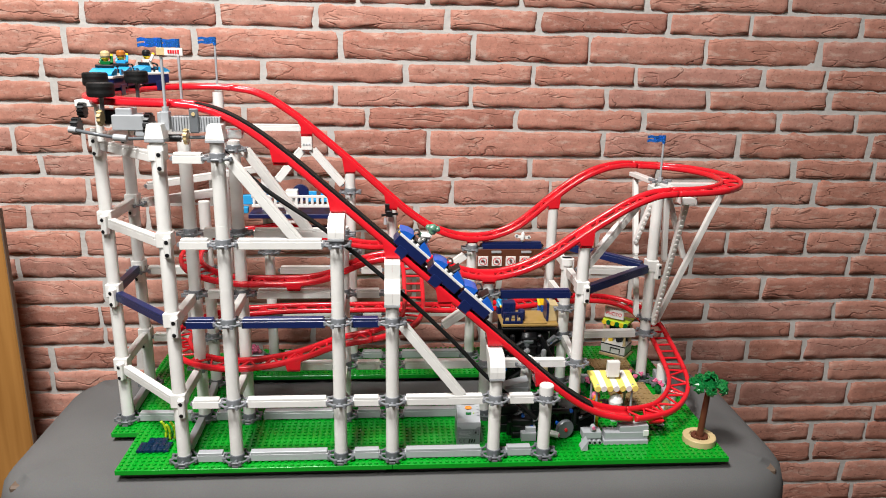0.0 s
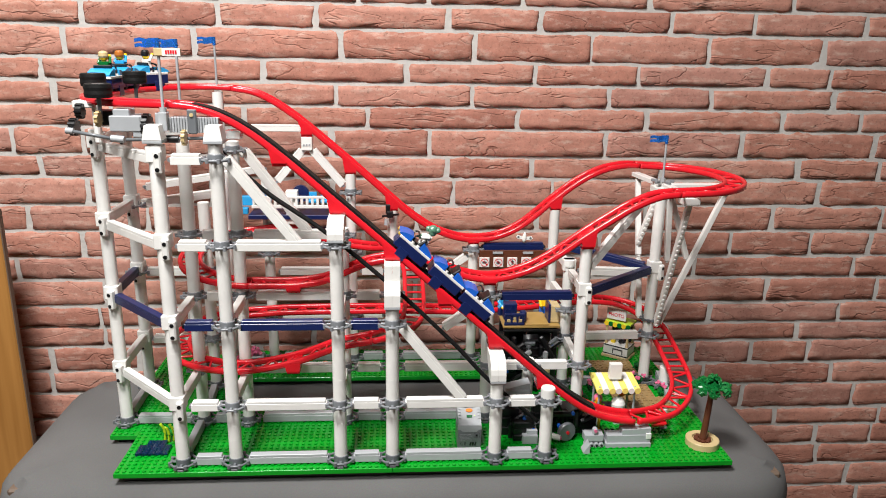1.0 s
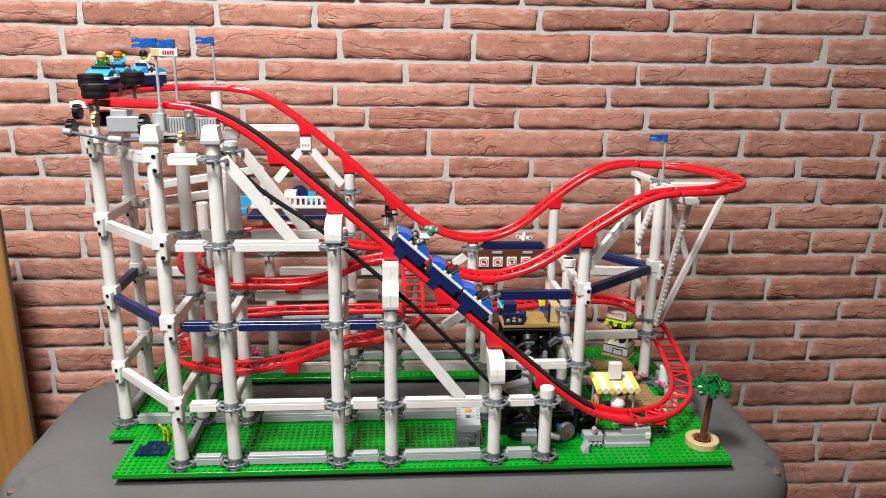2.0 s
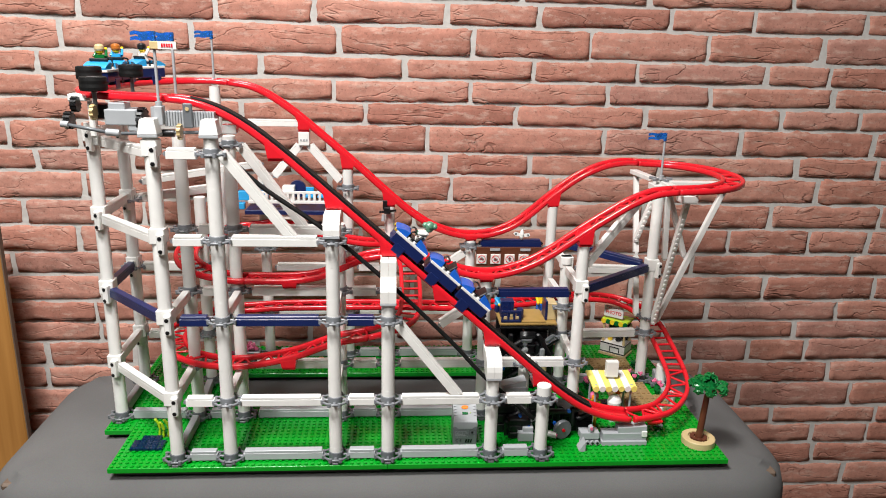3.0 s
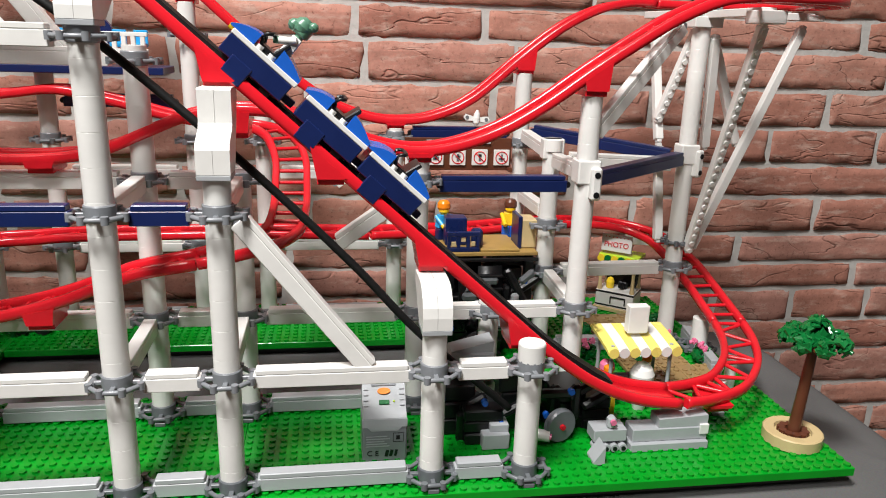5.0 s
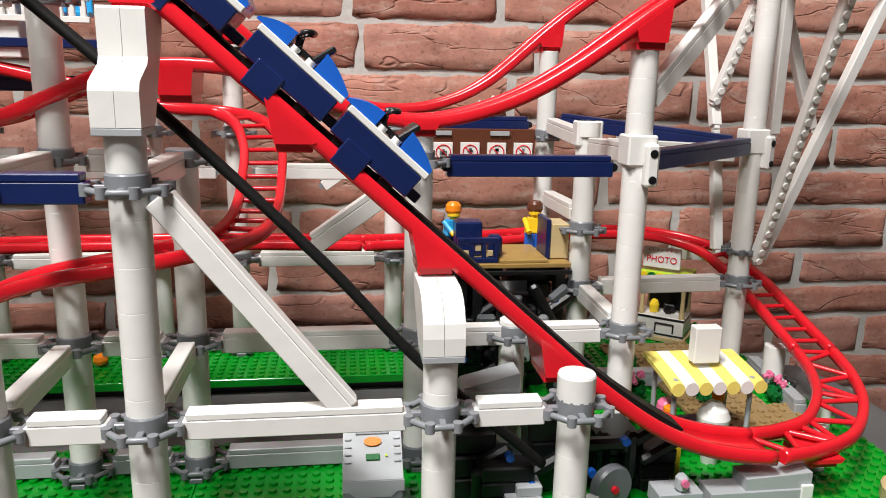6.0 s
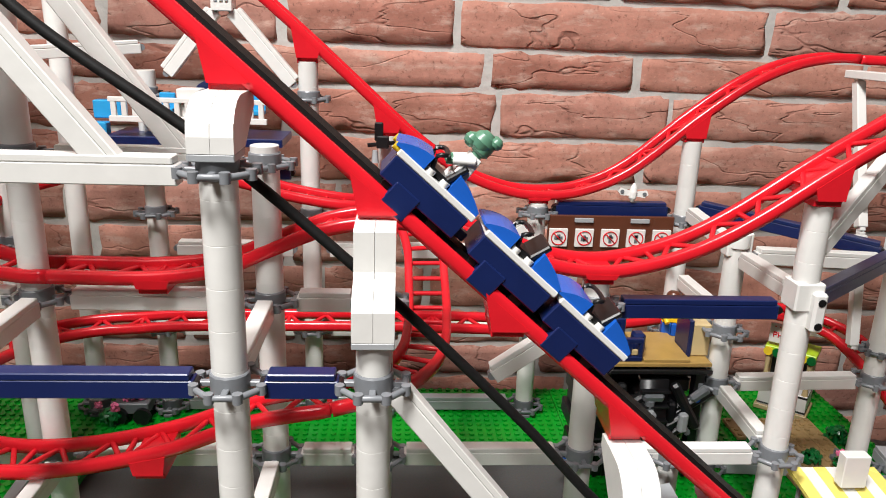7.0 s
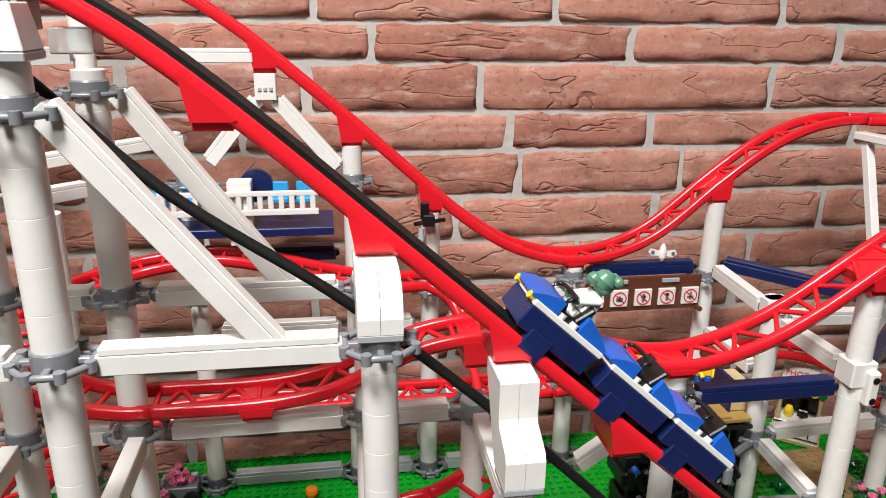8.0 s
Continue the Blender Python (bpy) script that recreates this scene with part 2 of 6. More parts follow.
def spline(ctrl, step=0.006, closed=False):
    """Catmull-Rom curve through control points, sampled evenly."""
    c = [Vector(p) for p in ctrl]
    n = len(c)
    fine = []
    for i in range(n if closed else n - 1):
        if closed:
            p0, p1, p2, p3 = c[(i - 1) % n], c[i], c[(i + 1) % n], c[(i + 2) % n]
        else:
            p1, p2 = c[i], c[i + 1]
            p0 = c[i - 1] if i else p1 * 2 - p2
            p3 = c[i + 2] if i + 2 < n else p2 * 2 - p1
        for k in range(24):
            t = k / 24
            fine.append(0.5 * ((2 * p1) + (p2 - p0) * t + (2 * p0 - 5 * p1 + 4 * p2 - p3) * t * t + (3 * p1 - p0 - 3 * p2 + p3) * t ** 3))
    fine.append(c[0].copy() if closed else c[-1].copy())
    out, left = [fine[0]], step
    for a, b in zip(fine, fine[1:]):
        d = (b - a).length
        while d >= left:
            a = a + (b - a) * (left / d)
            out.append(a)
            d -= left
            left = step
        left -= d
    if (out[-1] - fine[-1]).length > step * 0.4:
        out.append(fine[-1])
    return out


def arc_pts(cx, cy, r, a0, a1, z0, z1, n=8):
    return [(cx + r * math.cos(radians(a0 + (a1 - a0) * i / n)), cy + r * math.sin(radians(a0 + (a1 - a0) * i / n)), z0 + (z1 - z0) * i / n) for i in range(n + 1)]


def text_mesh(body, size, mat, parent, m, name="lettering"):
    cu = bpy.data.curves.new(name, "FONT")
    cu.body, cu.size, cu.extrude, cu.align_x, cu.align_y = body, size, 0.0003, "CENTER", "CENTER"
    tmp = bpy.data.objects.new(name, cu)
    scene.collection.objects.link(tmp)
    me = bpy.data.meshes.new_from_object(tmp.evaluated_get(bpy.context.evaluated_depsgraph_get()))
    bpy.data.objects.remove(tmp)
    me.materials.clear()
    me.materials.append(mat)
    ob = new(name, me)
    ob.parent = parent
    ob.matrix_basis = m
    return ob


# ---------- plan of the model ----------
STUD = 0.008
ROW1, ROW2, ROW3, ROW4 = -0.012, 0.092, 0.198, 0.291
Z1, Z2, Z3, Z4 = 0.0812, 0.1845, 0.2810, 0.3790
LIFT_Y, F_Y, B_Y = 0.026, 0.097, 0.300
WALL_Y = 0.395

# ---------- room ----------
def structure_box(name, size, m, material, label, category, bevel=0.0):
    bm = bmesh.new()
    box(bm, size, m, bevel)
    return tagged(part(name, bm, material), label, category, kind="structure")


# floor, ceiling and plain walls are out of view, dark to limit bounce
structure_box("floor", (4.6, 4.4, 0.05), loc(0, -1.6, -0.775), FLOORING, "brown floor under the display table", "floor")
structure_box("ceiling", (4.6, 4.4, 0.05), loc(0, -1.6, 1.825), PLASTER, "unseen plain grey ceiling closing the room", "ceiling")
structure_box("wall_west", (0.1, 4.4, 2.55), loc(-2.25, -1.6, 0.525), PLASTER, "unseen plain grey side wall closing the room", "wall")
structure_box("wall_east", (0.1, 4.4, 2.55), loc(2.25, -1.6, 0.525), PLASTER, "unseen plain grey side wall closing the room", "wall")
structure_box("wall_south", (4.4, 0.1, 2.55), loc(0, -3.75, 0.525), PLASTER, "unseen plain grey rear wall closing the room", "wall")
brick_wall = structure_box("wall_north", (4.4, 0.1, 2.55), loc(0, WALL_Y + 0.0537, 0.525), MORTAR, "rustic red brick wall with pale mortar joints", "wall")


# ceiling lamps out of view: a main light overhead and an added front fill
def ceiling_lamp(x, y, energy, sx, sy):
    t = thing("ceiling_light", "unseen white flat ceiling light panel, switched on", "ceiling light", "ceiling lights", at=loc(x, y, 1.78))
    bm = bmesh.new()
    box(bm, (sx + 0.04, sy + 0.04, 0.03), loc(0, 0, 0.0), 0.004)
    part("frame", bm, WHITE, t)
    lamp = bpy.data.lights.new("panel", "AREA")
    lamp.shape, lamp.size, lamp.size_y, lamp.energy = "RECTANGLE", sx, sy, energy
    lamp.color = LAMP_COLOR
    ob = new("panel_lamp", lamp)
    ob.matrix_basis = loc(x, y, 1.755)
    return t


LAMP_COLOR = (1.0, 0.985, 0.965)
ceiling_lamp(-0.38, -0.62, 66.0, 0.36, 0.36)
# fill panel added to brighten the fronts of the columns
ceiling_lamp(-0.55, -1.45, 36.0, 0.5, 0.5)


# wooden panel beside the table
def wood_panel():
    t = thing("wooden_cabinet", "orange-brown varnished wooden cabinet side against the brick wall", "cabinet")
    bm = bmesh.new()
    box(bm, (0.40, 0.012, 1.0), loc(-0.7985, 0.305, -0.25), 0.002)
    part("side_panel", bm, WOOD, t)
    bm = bmesh.new()
    box(bm, (0.0022, 0.010, 1.0), loc(-0.5972, 0.305, -0.25), 0.0005)
    part("edge_strip", bm, ROOMGREY, t, "dark edge strip")


wood_panel()

# table with draped cloth
TZ = -0.0135
TX0, TX1, TY0, TY1 = -0.496, 0.533, -0.052, 0.296


def table():
    t = thing("display_table", "plain wooden table hidden under the cloth", "table")
    bm = bmesh.new()
    box(bm, (TX1 - TX0 - 0.06, TY1 - TY0 - 0.06, 0.03), loc((TX0 + TX1) / 2, (TY0 + TY1) / 2, TZ - 0.024), 0.003)
    part("tabletop", bm, ROOMGREY, t)
    for x in (TX0 + 0.09, TX1 - 0.09):
        for y in (TY0 + 0.08, TY1 - 0.08):
            bm = bmesh.new()
            box(bm, (0.05, 0.05, 0.70), loc(x, y, -0.393), 0.003)
            part("leg", bm, ROOMGREY, t)


table()


def cloth():
    """Heavy cloth over the table: flat top, rolled edges, hanging sides with slow folds."""
    bm = bmesh.new()
    prof = [(-0.17, 0.0), (-0.08, 0.0), (-0.045, -0.001), (-0.028, -0.004), (-0.014, -0.011), (-0.005, -0.022), (0.0, -0.040), (0.004, -0.10), (0.006, -0.25), (0.010, -0.45)]
    # outline of the top with rounded corners
    out = []
    rad = 0.085
    for cx, cy, a0 in ((TX1 - rad, TY1 - rad, 0), (TX0 + rad, TY1 - rad, 90), (TX0 + rad, TY0 + rad, 180), (TX1 - rad, TY0 + rad, 270)):
        for k in range(7):
            a = radians(a0 + 15 * k)
            out.append((Vector((cx, cy, 0)), Vector((math.cos(a), math.sin(a), 0)), rad))
    dense = []
    for i, (c, d, r) in enumerate(out):
        c2, d2, r2 = out[(i + 1) % len(out)]
        n = 24 if (c - c2).length > 0.01 else 1
        for k in range(n):
            f = k / n
            dense.append((c.lerp(c2, f) + d.lerp(d2, f) * r, d.lerp(d2, f).normalized()))
    rings = []
    for o, z in prof:
        ring = []
        for i, (p, d) in enumerate(dense):
            w = noise.noise(Vector((p.x * 4, p.y * 4, 0))) * 0.010 * min(1, max(0, -z * 4)) * (1 - 0.3 * z)
            if o < -0.03:
                q = Vector((max(TX0 - o, min(TX1 + o, p.x)), max(TY0 - o, min(TY1 + o, p.y)), 0))
            else:
                q = p + d * (o + w)
            ring.append(bm.verts.new((q.x, q.y, TZ + z + 0.0006 * noise.noise(q * 9) * (1 if z > -0.02 else 0))))
        rings.append(ring)
    n = len(dense)
    for a, b in zip(rings, rings[1:]):
        for i in range(n):
            f = bm.faces.new((a[i], b[i], b[(i + 1) % n], a[(i + 1) % n]))
            f.smooth = True
    bm.faces.new(rings[0])
    bmesh.ops.recalc_face_normals(bm, faces=bm.faces)
    tagged(part("table_cloth", bm, CLOTH), "plain dark grey felt cloth draped over the table", "table cloth")


cloth()

# ---------- green base ----------
def base_plates():
    """Studded green plates on black slabs that stand for the shadow gap; the studs that show are joined into one part.
    """
    slabs = [  # x0, x1, y0, y1
        ((-0.336, 0.000, -0.028, 0.124), "front"),
        ((0.000, 0.432, -0.028, 0.124), "front"),
        ((-0.372, -0.336, 0.062, 0.124), "side"),
        ((-0.372, -0.232, 0.124, 0.320), "side"),
        ((-0.232, 0.160, 0.228, 0.332), "back"),
        ((0.160, 0.432, 0.124, 0.332), "back"),
    ]
    for (x0, x1, y0, y1), where in slabs:
        t = thing("base_plate", "bright green studded plastic base plate on the grey cloth", "base plate", "base plates")
        bm = bmesh.new()
        e = 0.0003
        box(bm, (x1 - x0 - e, y1 - y0 - e, 0.0064), loc((x0 + x1) / 2, (y0 + y1) / 2, -0.0032), 0.0004)
        part("plate", bm, GREEN, t)
        bm = bmesh.new()
        nx, ny = int(round((x1 - x0) / STUD)), int(round((y1 - y0) / STUD))
        verts, faces = [], []
        seg = 8
        for i in range(nx):
            for j in range(ny):
                cx, cy = x0 + (i + 0.5) * STUD, y0 + (j + 0.5) * STUD
                k = len(verts)
                for z in (0.0, 0.0017):
                    verts += [(cx + 0.0024 * math.cos(2 * math.pi * a / seg), cy + 0.0024 * math.sin(2 * math.pi * a / seg), z) for a in range(seg)]
                faces += [(k + a, k + (a + 1) % seg, k + seg + (a + 1) % seg, k + seg + a) for a in range(seg)]
                faces.append(tuple(k + seg + a for a in range(seg)))
        me = bpy.data.meshes.new("studs")
        me.from_pydata(verts, [], faces)
        me.materials.append(GREEN)
        s = new("studs", me)
        s.parent = t
        tagged(s, kind="stuff")
        # inset black slab in place of the shadow gap below the plate
        bm = bmesh.new()
        box(bm, (x1 - x0 - 0.016, y1 - y0 - 0.016, 0.0071), loc((x0 + x1) / 2, (y0 + y1) / 2, -0.00995), 0.0)
        part("foot", bm, BLACK, t, "black foot slab for the shadow gap under the plate")


base_plates()

# ---------- columns ----------
def ring_frame(bm, z, r=0.0160):
    """Octagonal clip ring with its collar."""
    pts = [Vector((r * math.cos(radians(22.5 + 45 * i)), r * math.sin(radians(22.5 + 45 * i)), z)) for i in range(8)]
    sweep(bm, pts, round_prof(0.0016, 0.0016, 6), closed=True)
    for i in range(8):
        cyl(bm, 0.0023, 0.0023, 0.0046, loc(*pts[i]), 8)
    lathe(bm, [(0.0088, z - 0.0032), (0.0091, z - 0.0024), (0.0091, z + 0.0056), (0.0086, z + 0.0064)], 12)
    for i in range(4):
        a = radians(90 * i)
        box(bm, (0.0075, 0.0030, 0.0026), Matrix.Rotation(a, 4, "Z") @ loc(0.0118, 0, z), 0.0004)


def column_mesh(z0, z1):
    """Stacked round bricks with fine seams."""
    bm = bmesh.new()
    n = max(1, round((z1 - z0) / 0.0192))
    h = (z1 - z0) / n
    prof = []
    for i in range(n):
        a, b = z0 + i * h, z0 + (i + 1) * h
        prof += [(0.00782, a), (0.00792, a + 0.0002), (0.00792, b - 0.0002), (0.00782, b)]
    lathe(bm, prof, 20)
    return bm


def column(x, y, top, rings, base=True, cap=None, bottom=0.0):
    t = thing("support_column", "white round plastic column with grey octagonal clip rings", "support column", "support columns", at=loc(x, y, 0))
    part("shaft", column_mesh(bottom, top), WHITE, t)
    for z in ([bottom + 0.006] if base else []) + list(rings):
        bm = bmesh.new()
        ring_frame(bm, z)
        part("clip_ring", bm, DGREY if z < 0.02 else MIDGREY, t, "grey octagonal clip ring")
    if base:
        bm = bmesh.new()
        box(bm, (0.0158, 0.0158, 0.0032), loc(0, 0, bottom + 0.0016), 0.0004)
        box(bm, (0.0075, 0.031, 0.0030), loc(0, 0, bottom + 0.0017), 0.0004)
        part("foot_plate", bm, DGREY, t)
    return t


MIDGREY = plastic("mid grey plastic", (0.20, 0.21, 0.225), 0.30, 0.08)


def cap_slope(t, z, depth=0.0, grey=True):
    """White sloped capital that carries the track."""
    bm = bmesh.new()
    vs = box(bm, (0.0205, 0.0205, 0.0160), loc(0, 0, z + 0.0115), 0.0005)
    for v in vs:
        if v.co.z > z + 0.015:
            v.co.x *= 0.74
            v.co.y *= 0.80
    part("capital", bm, WHITE, t)
    if grey:
        bm = bmesh.new()
        box(bm, (0.0208, 0.0208, 0.0032), loc(0, 0, z + 0.0018), 0.0004)
        part("capital_plate", bm, GREY, t)


def arch_cap(t, z0, z1, step=False):
    """White bracket of curved slopes over the column; step: an upper slab set back from the lower block."""
    h = z1 - z0
    f = -0.0108
    if step:
        front = [(f, z0), (f, z0 + 0.30 * h), (f + 0.0020, z0 + 0.38 * h), (f + 0.0150, z0 + 0.52 * h), (f + 0.0165, z0 + 0.58 * h), (f + 0.0165, z1 - 0.001), (f + 0.0173, z1)]
    else:
        front = [(f, z0), (f, z0 + 0.30 * h)] + [(f + 0.0200 * (1 - math.cos(radians(a))), z0 + 0.30 * h + 0.70 * h * math.sin(radians(a))) for a in (20, 40, 60, 75, 90)]
    back = [(0.0330, z1), (0.0330, z1 - 0.007), (0.0110, z0)]
    poly = front + back
    bm = bmesh.new()
    for w0, w1 in ((-0.0093, -0.0001), (0.0001, 0.0093)):
        va = [bm.verts.new((w0, y, z)) for y, z in poly]
        vb = [bm.verts.new((w1, y, z)) for y, z in poly]
        k = len(poly)
        for i in range(k):
            bm.faces.new((va[i], va[(i + 1) % k], vb[(i + 1) % k], vb[i]))
        bm.faces.new(va[::-1])
        bm.faces.new(vb)
    bmesh.ops.recalc_face_normals(bm, faces=bm.faces)
    part("arch_bracket", bm, WHITE, t)
    bm = bmesh.new()
    box(bm, (0.0188, 0.0205, 0.0032), loc(0, -0.0006, z0 - 0.0017), 0.0004)
    part("bracket_plate", bm, GREY, t)


def side_block(t, z, ang, mat=None):
    """White block with two pin holes on a column."""
    mat = mat or WHITE
    rot = Matrix.Rotation(radians(ang), 4, "Z")
    bm = bmesh.new()
    box(bm, (0.0175, 0.0175, 0.0180), loc(0, 0, z + 0.006), 0.001)
    box(bm, (0.0080, 0.0090, 0.0250), rot @ loc(0.0045, -0.0095, z - 0.002), 0.0016)
    part("hole_block", bm, mat, t)
    # black discs on the face stand for the shade inside the holes
    bm = bmesh.new()
    for dz in (0.0050, -0.0100):
        cyl(bm, 0.0024, 0.0024, 0.0010, rot @ loc(0.0045, -0.0139, z + dz) @ Matrix.Rotation(radians(90), 4, "X"), 12)
    part("pin_hole", bm, BLACK, t, "black discs for the shaded pin holes")


X = 0.064
front_row = []
for k, top, rings in ((-4, 0.398, (Z3 - 0.002,)), (-3, 0.398, (Z1, Z2, Z3, Z4)), (-1, 0.289, (Z1, Z2, Z3)), (0, 0.210, (Z1, Z2)), (2, 0.112, (Z1,)), (3, 0.098, (Z1,))):
    c = column(k * X, ROW1, top, rings if k != -4 else ())
    front_row.append(c)
    if k == -4:
        for z in (Z1, Z2, Z3, Z4):
            side_block(c, z, 0)
        cap_slope(c, 0.3965)
    elif k == -3:
        cap_slope(c, 0.3965)
    elif k == -1:
        arch_cap(c, 0.2895, 0.3115)
    elif k == 0:
        arch_cap(c, 0.2090, 0.2550, True)
    elif k == 2:
        arch_cap(c, 0.1125, 0.1390)
    else:
        bm = bmesh.new()
        lathe(bm, [(0.0079, 0.086), (0.0090, 0.0862), (0.0090, 0.0975), (0.0085, 0.0985), (0.0004, 0.0986)], 20)
        part("round_cap", bm, WHITE, c)

for k, top, rings in ((-4, 0.385, (Z1, Z2, Z3 - 0.014)), (-3, 0.385, (Z1, Z2, Z3 - 0.014, Z4 - 0.005)), (-1, 0.275, (Z1, Z2, Z3 - 0.016)), (0, 0.190, (Z1, Z2)), (2, 0.200, (Z1, Z2)), (3, 0.090, (Z1,)), (4, 0.252, (Z1, Z2))):
    c = column(k * X - (0.006 if k == 3 else 0.004 if k == -3 else 0), ROW2, top, rings if k != 4 else (Z1,))
    if k == 4:
        side_block(c, 0.186, 0)
for x, y, top, rings in ((-0.359, ROW2 + 0.002, 0.398, ()), (-0.361, ROW3, 0.385, (Z2, Z3)), (-0.264, ROW3, 0.285, (Z1, Z2)), (0.259, 0.191, 0.192, (Z1, 0.125)), (0.389, ROW3 - 0.002, 0.302, (Z1,)), (0.205, ROW3, 0.062, ()), (0.414, 0.174, 0.036, ())):
    c = column(x, y, top, rings)
    if x < -0.3:
        for z in (Z1, Z2, Z3, Z4):
            side_block(c, z, -20 if y < 0.2 else 20)
    elif x > 0.38 and top > 0.2:
        side_block(c, 0.184, 25)
    elif 0.25 < x < 0.27:
        bm = bmesh.new()
        box(bm, (0.019, 0.012, 0.018), loc(0, 0, 0.1945), 0.001)
        lathe(bm, [(0.008, 0.192), (0.0096, 0.1925), (0.0096, 0.2025), (0.008, 0.2035)], 16)
        part("top_block", bm, WHITE, c)
for x, top, rings in ((-0.192, 0.300, (Z1, Z2, Z3)), (-0.064, 0.310, (Z1, Z2, Z3)), (0.0, 0.253, (Z1, Z2)), (0.128, 0.199, (Z1, 0.190)), (0.256, 0.2545, (Z1, Z2)), (-0.256, 0.430, (Z1,))):
    column(x, ROW4, top, rings)


# ---------- beams ----------
def beam(a, b, material, label, group, cut=0.0155, h=0.0122, w=0.0088, clip=True):
    """A straight bar of joined plates between two points, with grey clip ends."""
    a, b = Vector(a), Vector(b)
    d = (b - a).normalized()
    a, b = a + d * cut, b - d * cut
    mid, length = (a + b) / 2, (b - a).length
    xaxis = d
    yaxis = Vector((0, 0, 1)).cross(d)
    yaxis = yaxis.normalized() if yaxis.length > 1e-4 else Vector((0, 1, 0))
    zaxis = xaxis.cross(yaxis)
    m = Matrix((xaxis, yaxis, zaxis)).transposed().to_4x4()
    m.translation = mid
    t = thing("truss_beam", label, "beam", group, at=m)
    bm = bmesh.new()
    box(bm, (length, w, h * 0.72), loc(0, 0, -h * 0.14), 0.0005)
    box(bm, (length - 0.003, w, h * 0.28), loc(0, 0, h * 0.36), 0.0005)
    part("bar", bm, material, t)
    if clip:
        for s in (-1, 1):
            bm = bmesh.new()
            cyl(bm, 0.0027, 0.0027, w * 0.7, loc(s * (length / 2 + 0.0005), 0, -h * 0.05) @ Matrix.Rotation(radians(90), 4, "X"), 10)
            part("clip_end", bm, BLACK if material is NAVY else MIDGREY, t, "small round clip end")
    return t


WB = "white plastic beam clipped between two columns"
BB = "dark blue plastic beam clipped between two columns"
GB = "light grey plastic bar along the base"


def run(y, z, ks, material=None, label=WB, group="white beams", **kw):
    for a, b in zip(ks, ks[1:]):
        beam((a * X, y, z), (b * X, y, z), material or WHITE, label, group, **kw)


run(ROW1, Z1, (-4, -3, -1, 0, 2, 3))
run(ROW1, Z3, (-4, -3, -1))
run(ROW1, Z4, (-4, -3))
run(ROW1, Z2, (-4, -3, -1, 0), NAVY, BB, "blue beams")
run(ROW1, 0.0085, (-4, -3, -1, 0, 2, 3), GREY, GB, "base bars", h=0.0125, clip=False)
run(ROW2, Z1, (-4, -3, -1, 0, 2, 4))
run(ROW2, Z2, (-4, -3, -1, 0))
run(ROW2, Z3 - 0.014, (-4, -3, -1))
run(ROW2, 0.0085, (-4, -3, -1, 0, 2), GREY, GB, "base bars", h=0.0125, clip=False)
run(ROW2, Z2 - 0.002, (2, 4), NAVY, BB, "blue beams")
run(ROW4, Z1, (-3, -1, 0, 2))
run(ROW4, Z2 - 0.03, (-3, -1, 0, 2))
run(ROW4, Z3 - 0.060, (-3, -1), NAVY, BB, "blue beams")
run(ROW4, 0.0085, (-4, -3, -1, 0, 2), GREY, GB, "base bars", h=0.0125, clip=False)
run(ROW4, 0.195, (2, 4), NAVY, BB, "blue beams")
C0, CB = (-0.359, ROW2 + 0.002), (-0.361, ROW3)
for z, mt, lb, gr in ((Z1, WHITE, WB, "white beams"), (Z2, NAVY, BB, "blue beams"), (Z3, WHITE, WB, "white beams"), (Z4, WHITE, WB, "white beams")):
    beam((*C0, z), (-0.256, ROW1, z), mt, lb, gr, cut=0.012)
    beam((*C0, z + 0.004), (*CB, z + 0.004), mt if z != Z4 else WHITE, lb, gr, cut=0.011)
    beam((*CB, z), (-0.264, ROW3 + 0.0, z) if z < 0.2 else (-0.256, ROW4, z), WHITE, WB, "white beams", cut=0.012)
for x in (-0.256, -0.192, -0.064, 0.0):
    for z in (Z1, Z2):
        beam((x, ROW1, z), (x, ROW2, z), WHITE, WB, "white beams")
beam((-0.256, ROW1, 0.0085), (-0.256, ROW2, 0.0085), GREY, GB, "base bars", clip=False, h=0.0125)
beam((-0.256, ROW2, 0.0085), (-0.264, ROW3, 0.0085), GREY, GB, "base bars", clip=False, h=0.0125)
beam((*C0, 0.0085), (*CB, 0.0085), GREY, GB, "base bars", clip=False, h=0.0125)
beam((*C0, 0.0085), (-0.256, ROW2, 0.0085), GREY, GB, "base bars", clip=False, h=0.0125)
RT1, RT2, SC, B5 = (0.256, ROW2), (0.389, ROW3 - 0.002), (0.259, 0.191), (0.256, ROW4)
beam((*RT1, 0.185), (*RT2, 0.187), NAVY, BB, "blue beams", cut=0.013)
beam((*B5, 0.200), (*RT2, 0.186), NAVY, BB, "blue beams", cut=0.013)
beam((*SC, 0.186), (*RT2, 0.180), WHITE, WB, "white beams")
beam((*SC, Z1), (*RT2, Z1), WHITE, WB, "white beams")
beam((*RT1, Z1), (*SC, Z1), WHITE, WB, "white beams")
beam((*RT1, 0.190), (*SC, 0.186), WHITE, WB, "white beams")
beam((*SC, 0.19), (*B5, 0.196), WHITE, WB, "white beams")
beam((*SC, 0.135), (*B5, 0.135), WHITE, WB, "white beams")


def brace(a, b, **kw):
    kw.setdefault("w", 0.0078)
    beam(a, b, WHITE, "white plastic diagonal brace with grey hinge end", "diagonal braces", **kw)


